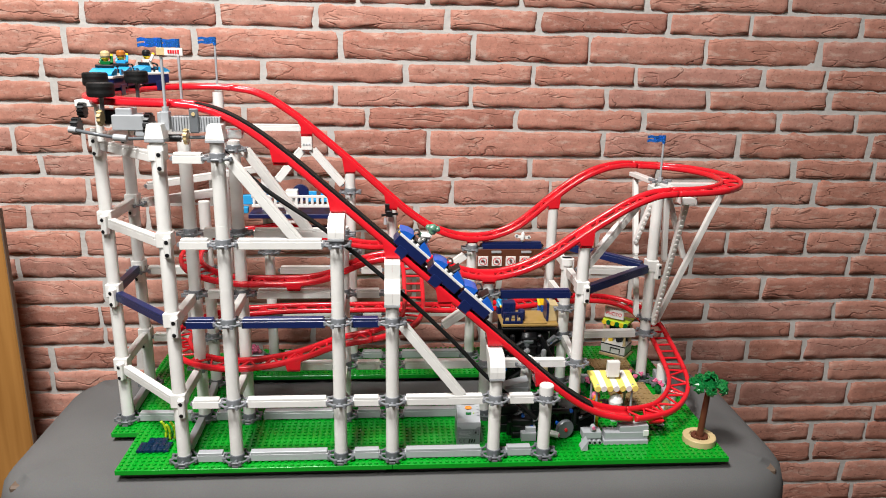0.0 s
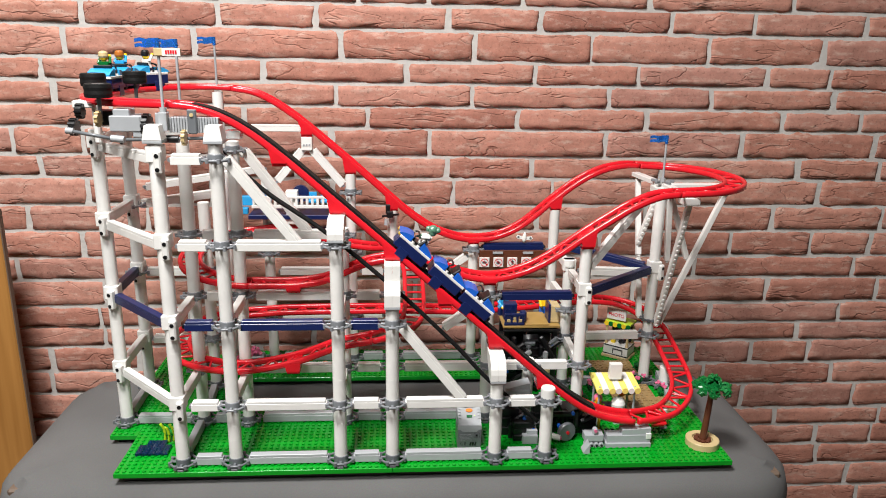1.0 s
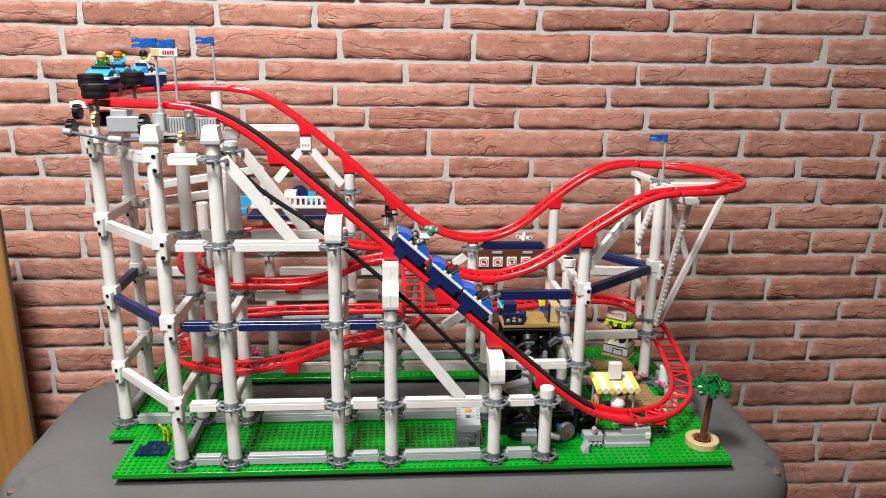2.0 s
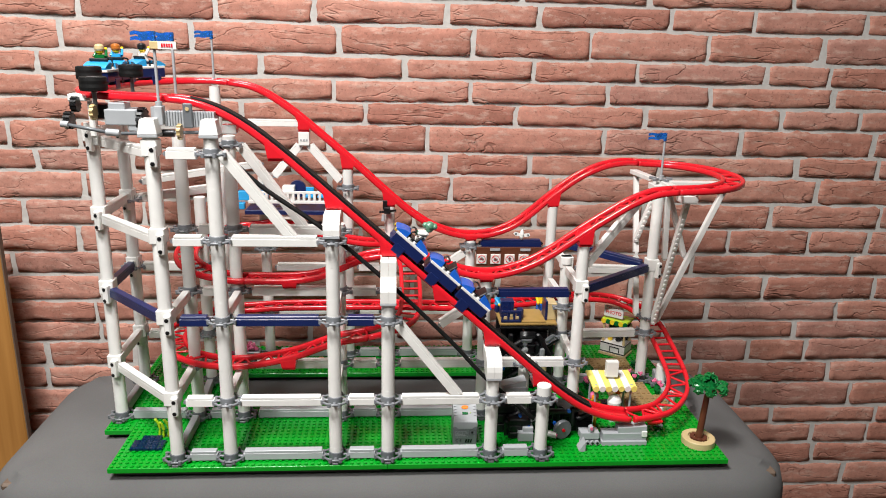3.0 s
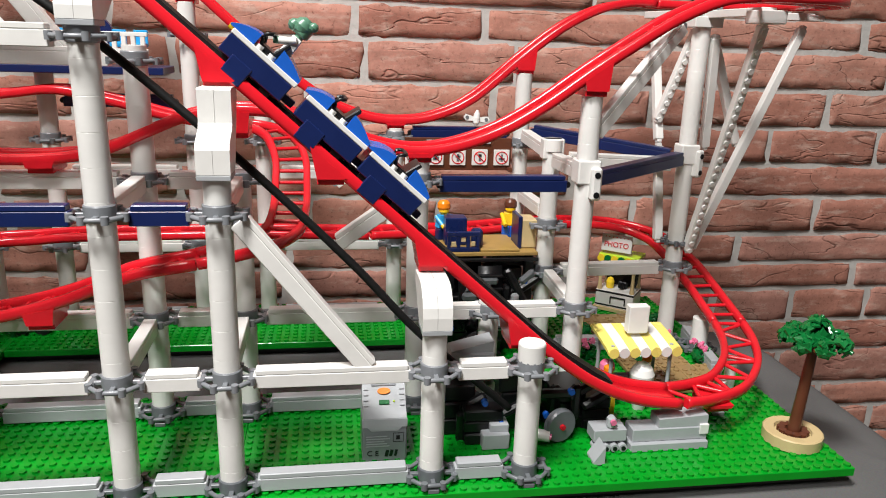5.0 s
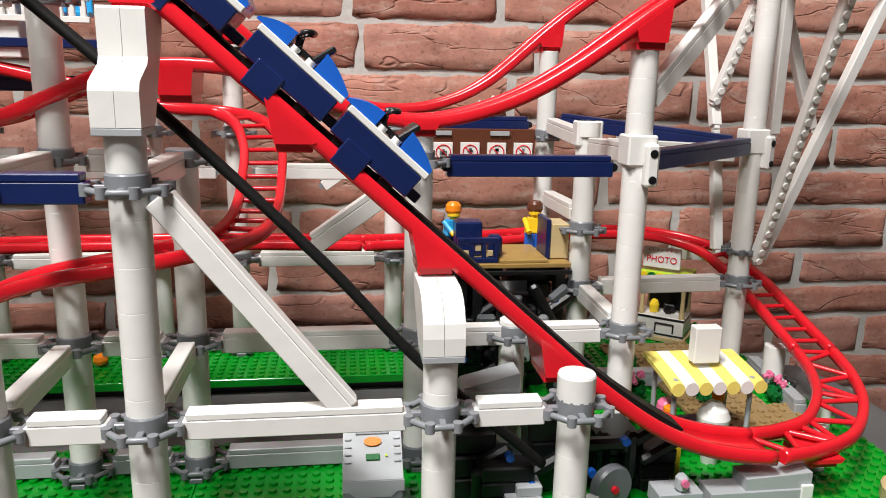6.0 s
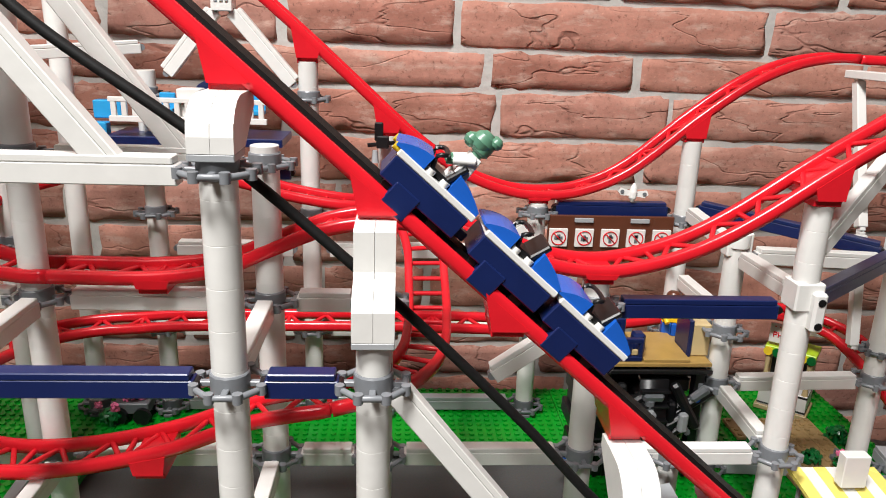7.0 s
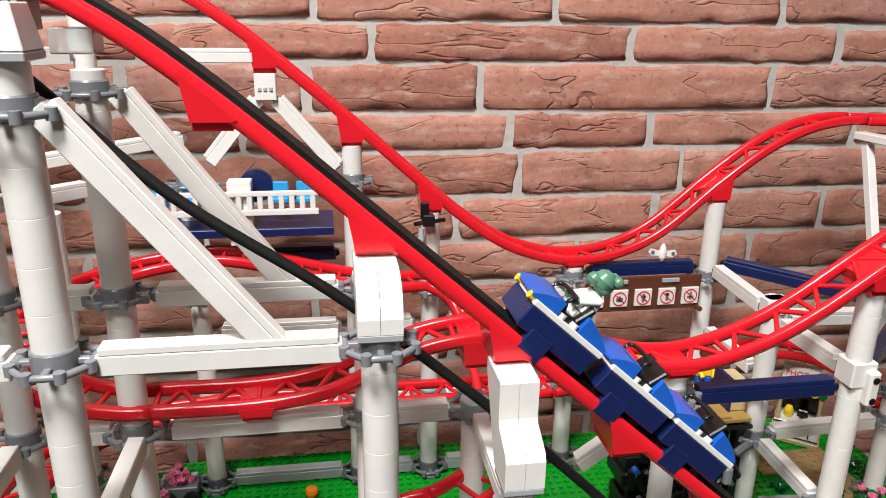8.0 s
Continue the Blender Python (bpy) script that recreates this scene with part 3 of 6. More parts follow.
brace((-0.184, ROW1, Z4 + 0.004), (-0.104, ROW1, Z3 - 0.002), cut=0.002)
brace((-0.184, ROW2, Z4 - 0.003), (-0.104, ROW2, Z3 - 0.016), cut=0.002)
brace((0.010, ROW1, Z2 - 0.002), (0.088, ROW1, Z1 + 0.002), cut=0.002)
brace((0.128, ROW2, 0.180), (0.058, ROW2, 0.130), cut=0.013)
brace((0.128, ROW4, 0.186), (0.058, ROW4, 0.136), cut=0.013)
brace((-0.134, ROW4, 0.348), (-0.176, ROW4, 0.297), cut=0.002)
brace((-0.122, ROW4, 0.348), (-0.074, ROW4, 0.291), cut=0.002)
brace((0.256, ROW2, 0.215), (0.341, ROW2 + 0.036, 0.306), cut=0.008)
beam((*SC, 0.0085), (0.352, 0.184, 0.0085), GREY, GB, "base bars", clip=False, h=0.0125)
beam((0.418, 0.212, 0.0085), (0.404, 0.118, 0.0085), GREY, GB, "base bars", clip=False, h=0.0125, cut=0.004)

# ---------- red track ----------
GAUGE = 0.0262
RAIL = [(-0.0026, -0.0037), (0.0026, -0.0037), (0.0030, -0.0013), (0.0030, 0.0018), (0.0018, 0.0036), (-0.0018, 0.0036), (-0.0030, 0.0018), (-0.0030, -0.0013)]


def tie_mesh():
    bm = bmesh.new()
    cyl(bm, 0.0017, 0.0017, 1.0, pose(0, 0, 0, 0, 90), 7)
    me = bpy.data.meshes.new("cross_tie")
    bm.to_mesh(me)
    bm.free()
    me.materials.append(RED)
    return me


TIE = tie_mesh()


def track(ctrl, label, tie="zigzag", pitch=0.0128, step=0.005):
    """Two red rails joined by cross ties along a curve."""
    pts = ctrl if isinstance(ctrl[0], Vector) else spline(ctrl, step)
    t = thing("coaster_track", label, "track section", "red track sections")
    sides = []
    for i, p in enumerate(pts):
        a, b = pts[max(0, i - 1)], pts[min(len(pts) - 1, i + 1)]
        d = (b - a).normalized()
        s = d.cross(Vector((0, 0, 1)))
        sides.append(s.normalized())
    lines = [[p + s * (g * GAUGE / 2) for p, s in zip(pts, sides)] for g in (-1, 1)]
    for ln in lines:
        bm = bmesh.new()
        sweep(bm, ln, [(p, q) for p, q in RAIL[::-1]])
        bmesh.ops.recalc_face_normals(bm, faces=bm.faces)
        part("rail", bm, RED, t)
    k = max(1, round(pitch / step))
    idx = list(range(0, len(pts), k))
    flip = 0
    if tie == "plate":
        bm = bmesh.new()
        sweep(bm, [p - Vector((0, 0, 0.0012)) for p in pts], [(-GAUGE / 2, -0.0012), (-GAUGE / 2, 0.0012), (GAUGE / 2, 0.0012), (GAUGE / 2, -0.0012)])
        bmesh.ops.recalc_face_normals(bm, faces=bm.faces)
        part("bed", bm, RED, t)
        return t, pts
    for i, j in zip(idx, idx[1:]):
        segs = [(lines[0][i], lines[1][i])]
        if tie == "zigzag":
            segs = [(lines[flip][i], lines[1 - flip][j])]
            if (i // k) % 4 == 0:
                segs.append((lines[0][i], lines[1][i]))
        flip = 1 - flip
        for a, b in segs:
            d = b - a
            ob = new("cross_tie", TIE)
            ob.parent = t
            m = d.to_track_quat("X", "Z").to_matrix().to_4x4()
            m.translation = (a + b) / 2 + Vector((0, 0, -0.0016))
            ob.matrix_basis = m @ Matrix.Diagonal((d.length, 1, 1, 1))
    return t, pts


def bracket(t, x, y, zb, zr, slope=0.0, w0=0.0165, w1=0.0200):
    """Red foot that widens towards the rails; slope: rise of the rails per metre of x."""
    bm = bmesh.new()
    hd = GAUGE / 2 + 0.0034
    lo = [(-w0 / 2, zb + 0.004), (w0 / 2, zb + 0.004)]
    hi = [(w1 / 2, zr + slope * w1 / 2), (-w1 / 2 - (0.0020 if slope < -0.3 else 0), zr - slope * (w1 / 2 + (0.0020 if slope < -0.3 else 0)))]
    poly = lo + hi
    va = [bm.verts.new((x + px, y - hd, pz)) for px, pz in poly]
    vb = [bm.verts.new((x + px, y + hd, pz)) for px, pz in poly]
    for i in range(4):
        bm.faces.new((va[i], va[(i + 1) % 4], vb[(i + 1) % 4], vb[i]))
    bm.faces.new(va[::-1])
    bm.faces.new(vb)
    bmesh.ops.recalc_face_normals(bm, faces=bm.faces)
    box(bm, (w0, hd * 1.6, 0.0044), loc(x, y, zb + 0.0022), 0.0004)
    return part("bracket", bm, RED, t)


SL = -0.888
LZ0 = 0.2680


def lift_z(x):
    return LZ0 + SL * x


lift_ctrl = [(-0.245, LIFT_Y, 0.4350), (-0.222, LIFT_Y, 0.4325), (-0.200, LIFT_Y, 0.4265), (-0.180, LIFT_Y, 0.4175), (-0.158, LIFT_Y, 0.4040), (-0.135, LIFT_Y, 0.3865)] + [(x, LIFT_Y, lift_z(x)) for x in (-0.10, 0.0, 0.10, 0.19, 0.205)] + [(0.225, LIFT_Y, 0.0700), (0.247, LIFT_Y, 0.0550), (0.270, LIFT_Y, 0.0440), (0.292, LIFT_Y, 0.0380), (0.315, LIFT_Y, 0.0350)]
lift, lift_pts = track(lift_ctrl, "glossy red lift hill track climbing on white columns", tie="plate")
for k in range(-2, 4):
    bracket(lift, k * X, LIFT_Y, lift_z(k * X) - 0.0145, lift_z(k * X) - 0.001, SL)

TR = 0.104
top_ctrl = [(-0.245, LIFT_Y, 0.4345)] + arc_pts(-0.258, LIFT_Y + TR, TR, 270, 180, 0.435, 0.436, 5) + [(-0.362, 0.167, 0.436)] + arc_pts(-0.258, B_Y - TR, TR, 180, 90, 0.436, 0.437, 5) + [(-0.235, B_Y, 0.4355)]
top_turn, _ = track(top_ctrl, "glossy red turnaround track on top of the tower", tie="zigzag")
drop_ctrl = [(-0.235, B_Y, 0.4355), (-0.205, B_Y, 0.4305), (-0.178, B_Y, 0.4185), (-0.150, B_Y, 0.4000), (-0.128, B_Y, 0.3830), (-0.064, B_Y, 0.3285), (0.0, B_Y, 0.2710), (0.030, B_Y, 0.2455), (0.065, B_Y, 0.2225), (0.100, B_Y, 0.2095), (0.130, B_Y, 0.2060), (0.165, B_Y, 0.2105), (0.205, B_Y, 0.2290), (0.256, B_Y, 0.2720), (0.295, B_Y, 0.3010), (0.330, B_Y, 0.3180), (0.362, B_Y, 0.3250), (0.385, B_Y, 0.3255)]
drop, _ = track(drop_ctrl, "glossy red track dropping and rising along the brick wall")
bracket(drop, -0.128, B_Y, 0.3660, 0.381, -0.86)
bracket(drop, -0.064, B_Y, 0.3090, 0.3265, -0.88)
bracket(drop, 0.0, B_Y, 0.2520, 0.2690, -0.82)
bracket(drop, 0.128, B_Y, 0.1980, 0.204, 0.0)
bracket(drop, 0.256, B_Y, 0.2535, 0.270, 0.80)
right_ctrl = [(0.385, B_Y, 0.3250)] + arc_pts(0.385, (B_Y + F_Y) / 2, (B_Y - F_Y) / 2, 85, -85, 0.3245, 0.3220, 10) + [(0.373, F_Y, 0.3215)]
right_turn, _ = track(right_ctrl, "glossy red turnaround track high on slanted white struts")
dip_ctrl = [(0.373, F_Y, 0.3215), (0.345, F_Y, 0.3175), (0.315, F_Y, 0.3050), (0.290, F_Y, 0.2900), (0.256, F_Y, 0.2675), (0.216, F_Y, 0.2390), (0.185, F_Y, 0.2215), (0.155, F_Y, 0.2110), (0.128, F_Y, 0.2070), (0.100, F_Y, 0.2105), (0.070, F_Y, 0.2205), (0.042, F_Y, 0.2305), (0.004, F_Y, 0.2345), (-0.030, F_Y, 0.2300), (-0.060, F_Y, 0.2180), (-0.090, F_Y, 0.2055), (-0.128, F_Y, 0.2000), (-0.185, F_Y, 0.2000)]
dip, _ = track(dip_ctrl, "glossy red track dipping and cresting behind the lift hill")
bracket(dip, 0.256, F_Y, 0.2480, 0.266, 0.72)
bracket(dip, 0.128, F_Y, 0.1990, 0.206, 0.0)
bracket(dip, 0.0, F_Y, 0.2150, 0.233, 0.0)
bracket(dip, -0.128, F_Y, 0.1900, 0.199, 0.0)
MID_R = 0.079
MB_Y = F_Y + 2 * MID_R
mid_ctrl = [(-0.185, F_Y, 0.2000)] + arc_pts(-0.200, F_Y + MID_R, MID_R, 270, 90, 0.2005, 0.2300, 10) + [(-0.165, MB_Y, 0.2330), (-0.120, MB_Y, 0.2240), (-0.075, MB_Y, 0.2120), (-0.035, MB_Y, 0.2055)] + [(-0.005, 0.2600, 0.2030), (0.018, 0.2450, 0.1960), (0.029, 0.2200, 0.1800), (0.031, 0.1900, 0.1620), (0.031, 0.1550, 0.1480), (0.027, 0.1200, 0.1410), (0.014, 0.0920, 0.1385), (-0.008, 0.0740, 0.1370), (-0.030, 0.0660, 0.1340)]
LOW_Y = 0.066
LR = (MB_Y - LOW_Y) / 2
low_ctrl = [(-0.071, LOW_Y, 0.1260), (-0.117, LOW_Y, 0.1090), (-0.165, LOW_Y, 0.0980)] + arc_pts(-0.203, LOW_Y + LR, LR, 270, 90, 0.0950, 0.1000, 10) + [(-0.150, MB_Y, 0.1030), (0.0, MB_Y, 0.1040), (0.100, MB_Y, 0.1020)]


def split(ctrl, at):
    """Two runs of one curve that meet at the point nearest to `at`."""
    pts = spline(ctrl, 0.005)
    i = min(range(len(pts)), key=lambda j: (pts[j] - Vector(at)).length)
    return pts[:i + 1], pts[i:]


mid_pts, low_pts = split(mid_ctrl + low_ctrl, (-0.030, 0.0660, 0.1340))
mid, _ = track(mid_pts, "glossy red looping track turning back and plunging forward", tie="ladder")
low, _ = track(low_pts, "glossy red lower loop track near the base")
bracket(low, -0.128, LOW_Y, 0.0900, 0.104, 0.2)
exit_ctrl = [(0.100, MB_Y, 0.102), (0.20, 0.272, 0.101), (0.275, 0.298, 0.100), (0.335, 0.304, 0.099), (0.375, 0.296, 0.096), (0.404, 0.270, 0.089), (0.417, 0.235, 0.076), (0.420, 0.200, 0.064), (0.421, 0.165, 0.0525), (0.419, 0.135, 0.0455), (0.412, 0.105, 0.0405), (0.396, 0.074, 0.0370), (0.369, 0.045, 0.0345), (0.340, 0.032, 0.0340), (0.315, LIFT_Y, 0.0350)]
down_pts, foot_pts = split(exit_ctrl, (0.419, 0.135, 0.0455))
exit_track, _ = track(down_pts, "glossy red ladder track coming down beside the stall", tie="ladder")
exit_track, _ = track(foot_pts, "glossy red curved track to the foot of the lift")
bracket(exit_track, 0.350, 0.034, 0.0225, 0.0290, 0.0)


def short_post(x, y, top):
    """Low white round post under the curve, on a grey clip ring."""
    t = thing("track_post", "short white round post under the low red curve", "post", "low track posts", at=loc(x, y, 0))
    bm = bmesh.new()
    lathe(bm, [(0.0040, 0.0), (0.0046, 0.0004), (0.0046, top - 0.0004), (0.0040, top)], 14)
    part("shaft", bm, WHITE, t)
    bm = bmesh.new()
    box(bm, (0.0100, 0.0100, 0.0030), loc(0, 0, 0.0016), 0.0004)
    part("foot_plate", bm, GREY, t)


short_post(0.371, 0.058, 0.0295)
short_post(0.400, 0.092, 0.0340)


# ---------- lift belt ----------
def belt():
    t = thing("lift_belt", "black rubber lift belt running in the red track", "belt")
    y = LIFT_Y
    top = [Vector((x, y, lift_z(x) + 0.0040)) for x in np.linspace(-0.105, 0.205, 90)]
    head = [Vector((x, y, z)) for x, z in ((-0.222, 0.4345), (-0.200, 0.4290), (-0.180, 0.4205), (-0.158, 0.4073), (-0.135, 0.3903))]
    tail = [Vector((x, y, z)) for x, z in ((0.225, 0.0740), (0.247, 0.0590), (0.262, 0.0495))]
    path = spline([tuple(p) for p in head + top[::8] + tail], 0.004)
    bm = bmesh.new()
    sweep(bm, path, [(0.0078, -0.0020), (0.0078, 0.0022), (-0.0078, 0.0022), (-0.0078, -0.0020)], smooth=False)
    bmesh.ops.recalc_face_normals(bm, faces=bm.faces)
    part("upper_run", bm, BELT, t)
    bm = bmesh.new()
    ret = [Vector((-0.205, y, 0.392)), Vector((-0.150, y, 0.3380)), Vector((-0.077, y, 0.2850)), Vector((0.004, y, 0.2140)), Vector((0.075, y, 0.1440)), Vector((0.124, y, 0.0900)), Vector((0.190, y, 0.030))]
    sweep(bm, spline([tuple(p) for p in ret], 0.004), round_prof(0.0034, 0.0028, 8))
    bmesh.ops.recalc_face_normals(bm, faces=bm.faces)
    part("return_run", bm, BELT, t)


belt()


# ---------- trains ----------
def frame_on(pts, s):
    """Pose on a track at the length s along its samples."""
    d = 0.0
    for a, b in zip(pts, pts[1:]):
        e = (b - a).length
        if d + e >= s:
            p = a + (b - a) * ((s - d) / e)
            t = (b - a).normalized()
            break
        d += e
    else:
        p, t = pts[-1], (pts[-1] - pts[-2]).normalized()
    side = Vector((0, 0, 1)).cross(t).normalized()
    m = Matrix((t, side, t.cross(side))).transposed().to_4x4()
    m.translation = p
    return m


def wedge(bm, x0, x1, w, z0, za, zb, mi=0, round_top=0.0):
    """A block whose top slopes from za at x0 to zb at x1."""
    n = 6
    prof = [(x0, z0)] + [(x0 + (x1 - x0) * i / n, za + (zb - za) * i / n + round_top * math.sin(math.pi * i / n)) for i in range(n + 1)] + [(x1, z0)]
    va = [bm.verts.new((x, -w / 2, z)) for x, z in prof]
    vb = [bm.verts.new((x, w / 2, z)) for x, z in prof]
    k = len(prof)
    fs = [bm.faces.new((va[i], va[(i + 1) % k], vb[(i + 1) % k], vb[i])) for i in range(k)]
    fs += [bm.faces.new(va[::-1]), bm.faces.new(vb)]
    bmesh.ops.recalc_face_normals(bm, faces=fs)
    for f in fs:
        f.material_index = mi


def car(m, top_mat, label, nose):
    t = thing("coaster_car", label, "roller coaster car", "coaster cars", at=m)
    bm = bmesh.new()
    box(bm, (0.047, 0.0330, 0.0125), loc(0, 0, 0.0125), 0.0006)
    box(bm, (0.0150, 0.0345, 0.0140), loc(0.0075, 0, 0.0030), 0.0006)
    box(bm, (0.0100, 0.0080, 0.0050), loc(-0.0265, 0, 0.0090), 0.0006)
    part("body", bm, NAVY, t)
    bm = bmesh.new()
    box(bm, (0.0490, 0.0332, 0.0034), loc(-0.0006, 0, 0.0206), 0.0005)
    for x in (0.013, 0.006, -0.003):
        for y in (-0.0125, 0.0125):
            cyl(bm, 0.0024, 0.0024, 0.0030, loc(x, y, 0.0234), 10)
    part("stripe", bm, WHITE, t, "white stripe plate")
    bm = bmesh.new()
    wedge(bm, 0.0095, 0.0270, 0.0300, 0.0222, 0.0300, 0.0235, round_top=0.0016)
    part("nose", bm, top_mat, t)
    bm = bmesh.new()
    wedge(bm, -0.0250, -0.0060, 0.0300, 0.0222, 0.0245, 0.0320, round_top=0.0010)
    part("tail", bm, top_mat, t)
    bm = bmesh.new()
    box(bm, (0.0030, 0.0240, 0.0130), loc(-0.0050, 0, 0.0300) @ pose(0, 0, 0, 0, -18, 0), 0.0008)
    box(bm, (0.0120, 0.0240, 0.0030), loc(0.0010, 0, 0.0245), 0.0006)
    part("seat", bm, BLACK, t)
    bm = bmesh.new()
    sweep(bm, spline([(0.0060, -0.0115, 0.024), (0.0085, -0.0115, 0.0310), (0.0050, -0.0100, 0.0345), (0.0050, 0.0100, 0.0345), (0.0085, 0.0115, 0.0310), (0.0060, 0.0115, 0.024)], 0.002), round_prof(0.0013, 0.0013, 6))
    part("lap_bar", bm, BLACK, t, "black lap bar")
    for s in (-1, 1):
        bm = bmesh.new()
        cyl(bm, 0.0038, 0.0038, 0.0030, loc(-0.013, s * 0.0105, 0.0045) @ pose(0, 0, 0, 90), 12)
        cyl(bm, 0.0038, 0.0038, 0.0030, loc(0.016, s * 0.0105, 0.0045) @ pose(0, 0, 0, 90), 12)
        part("wheel", bm, BLACK, t)
    if nose:
        bm = bmesh.new()
        cyl(bm, 0.0022, 0.0022, 0.0036, loc(0.0255, -0.0120, 0.0215) @ pose(0, 0, 0, 0, 90), 10)
        cyl(bm, 0.0022, 0.0022, 0.0036, loc(0.0255, 0.0120, 0.0215) @ pose(0, 0, 0, 0, 90), 10)
        part("headlight", bm, YELLOW, t, "small yellow headlights")
    return t


def figure(m, torso, hair, legs, label, arms_up=False, hair_shape="round", face=None):
    """Toy figure as one plain mesh: legs, torso, arms, head, hair."""
    bm = bmesh.new()
    for s in (-1, 1):
        box(bm, (0.0080, 0.0074, 0.0110), loc(0.001, s * 0.0039, 0.0055), 0.0006, 2)
    vs = box(bm, (0.0078, 0.0155, 0.0125), loc(0, 0, 0.0175), 0.0006, 0)
    for v in vs:
        if v.co.z > 0.02:
            v.co.y *= 0.76
            v.co.x *= 0.85
    for s in (-1, 1):
        rot = pose(0, s * 0.0078, 0.0215, s * -14, -140 if arms_up else -50)
        cyl(bm, 0.0023, 0.0020, 0.0110, rot @ loc(0, 0, -0.0045), 8, 0)
        cyl(bm, 0.0022, 0.0022, 0.0035, rot @ loc(0, 0, -0.0118), 8, 3)
    cyl(bm, 0.0030, 0.0030, 0.0020, loc(0, 0, 0.0245), 10, 3)
    lathe(bm, [(0.0038, 0.0252), (0.0051, 0.0264), (0.0051, 0.0320), (0.0040, 0.0336)], 14, None, 3)
    if hair_shape == "round":
        lathe(bm, [(0.0056, 0.0285), (0.0064, 0.0305), (0.0060, 0.0345), (0.0042, 0.0368), (0.0012, 0.0374)], 12, loc(-0.0006, 0, 0), 1)
    elif hair_shape == "beast":
        for p, r in (((0.002, 0, 0.031), 0.0066), ((0.007, 0, 0.0285), 0.0042), ((-0.003, 0.003, 0.0350), 0.0034), ((-0.003, -0.003, 0.0350), 0.0034)):
            lathe(bm, [(r * 0.35, -r * 0.9), (r * 0.8, -r * 0.55), (r, 0), (r * 0.8, r * 0.55), (r * 0.35, r * 0.9)], 9, loc(*p), 1)
    ob = part("toy_figure", bm, [torso, hair, legs, face or SKINYELLOW])
    ob.matrix_basis = m
    return tagged(ob, label, "toy figure", "toy figures")


length_top = sum((b - a).length for a, b in zip(lift_pts, lift_pts[1:]))
down = list(reversed(lift_pts))
run_len = sum((b - a).length for a, b in zip(down, down[1:]))


def s_at_x(pts, x):
    d = 0.0
    for a, b in zip(pts, pts[1:]):
        if (a.x - x) * (b.x - x) <= 0:
            return d
        d += (b - a).length
    return d


LIFT_LABEL = "blue and white car with navy sides climbing the red lift track"
for i, x in enumerate((0.0130, 0.0515, 0.0900)):
    m = frame_on(down, s_at_x(down, x)) @ loc(0, 0, 0.001) @ Matrix.Scale(0.95, 4)
    car(m, BLUE, LIFT_LABEL, i == 0)
    if i == 0:
        figure(m @ loc(-0.007, 0, 0.0190), WHITE, SANDGREEN, WHITE, "white toy figure with sand green beast head in a car", False, "beast", SANDGREEN)

top_pts = spline(top_ctrl, 0.005)
top_len = sum((b - a).length for a, b in zip(top_pts, top_pts[1:]))
riders = ((WHITE, BLACK, "toy figure in white with black hair raising its arms"), (AZURE, DORANGE, "toy figure in blue with orange hair raising its arms"), (DGREEN, TAN, "toy figure in green with blond hair raising its arms"))
for i, s in enumerate((top_len - 0.122, top_len - 0.175, top_len - 0.228)):
    m = frame_on(top_pts, s) @ loc(0, 0, 0.001) @ Matrix.Scale(0.95, 4)
    car(m, AZURE, "azure and white car with navy sides on the top turnaround", i == 0)
    figure(m @ loc(0.0, 0, 0.0170), riders[i][0], riders[i][1], NAVY, riders[i][2], True)


# ---------- drive and tyres on top of the tower ----------
def tyre(x, y, z):
    t = thing("rubber_wheel", "black rubber wheel lying flat beside the red track", "wheel", "rubber wheels", at=loc(x, y, z))
    bm = bmesh.new()
    prof = [(0.0070, -0.0070), (0.0125, -0.0078), (0.0142, -0.0070), (0.0147, -0.0035), (0.0143, 0.0), (0.0147, 0.0035), (0.0142, 0.0070), (0.0125, 0.0078), (0.0070, 0.0070)]
    lathe(bm, prof, 24)
    part("tread", bm, BELT, t)
    bm = bmesh.new()
    cyl(bm, 0.0070, 0.0070, 0.0144, None, 16)
    cyl(bm, 0.0024, 0.0024, 0.0300, loc(0, 0, -0.018), 8)
    part("hub", bm, DGREY, t)


tyre(-0.322, 0.020, 0.4490)
tyre(-0.330, 0.165, 0.4560)
tyre(-0.357, 0.100, 0.4560)


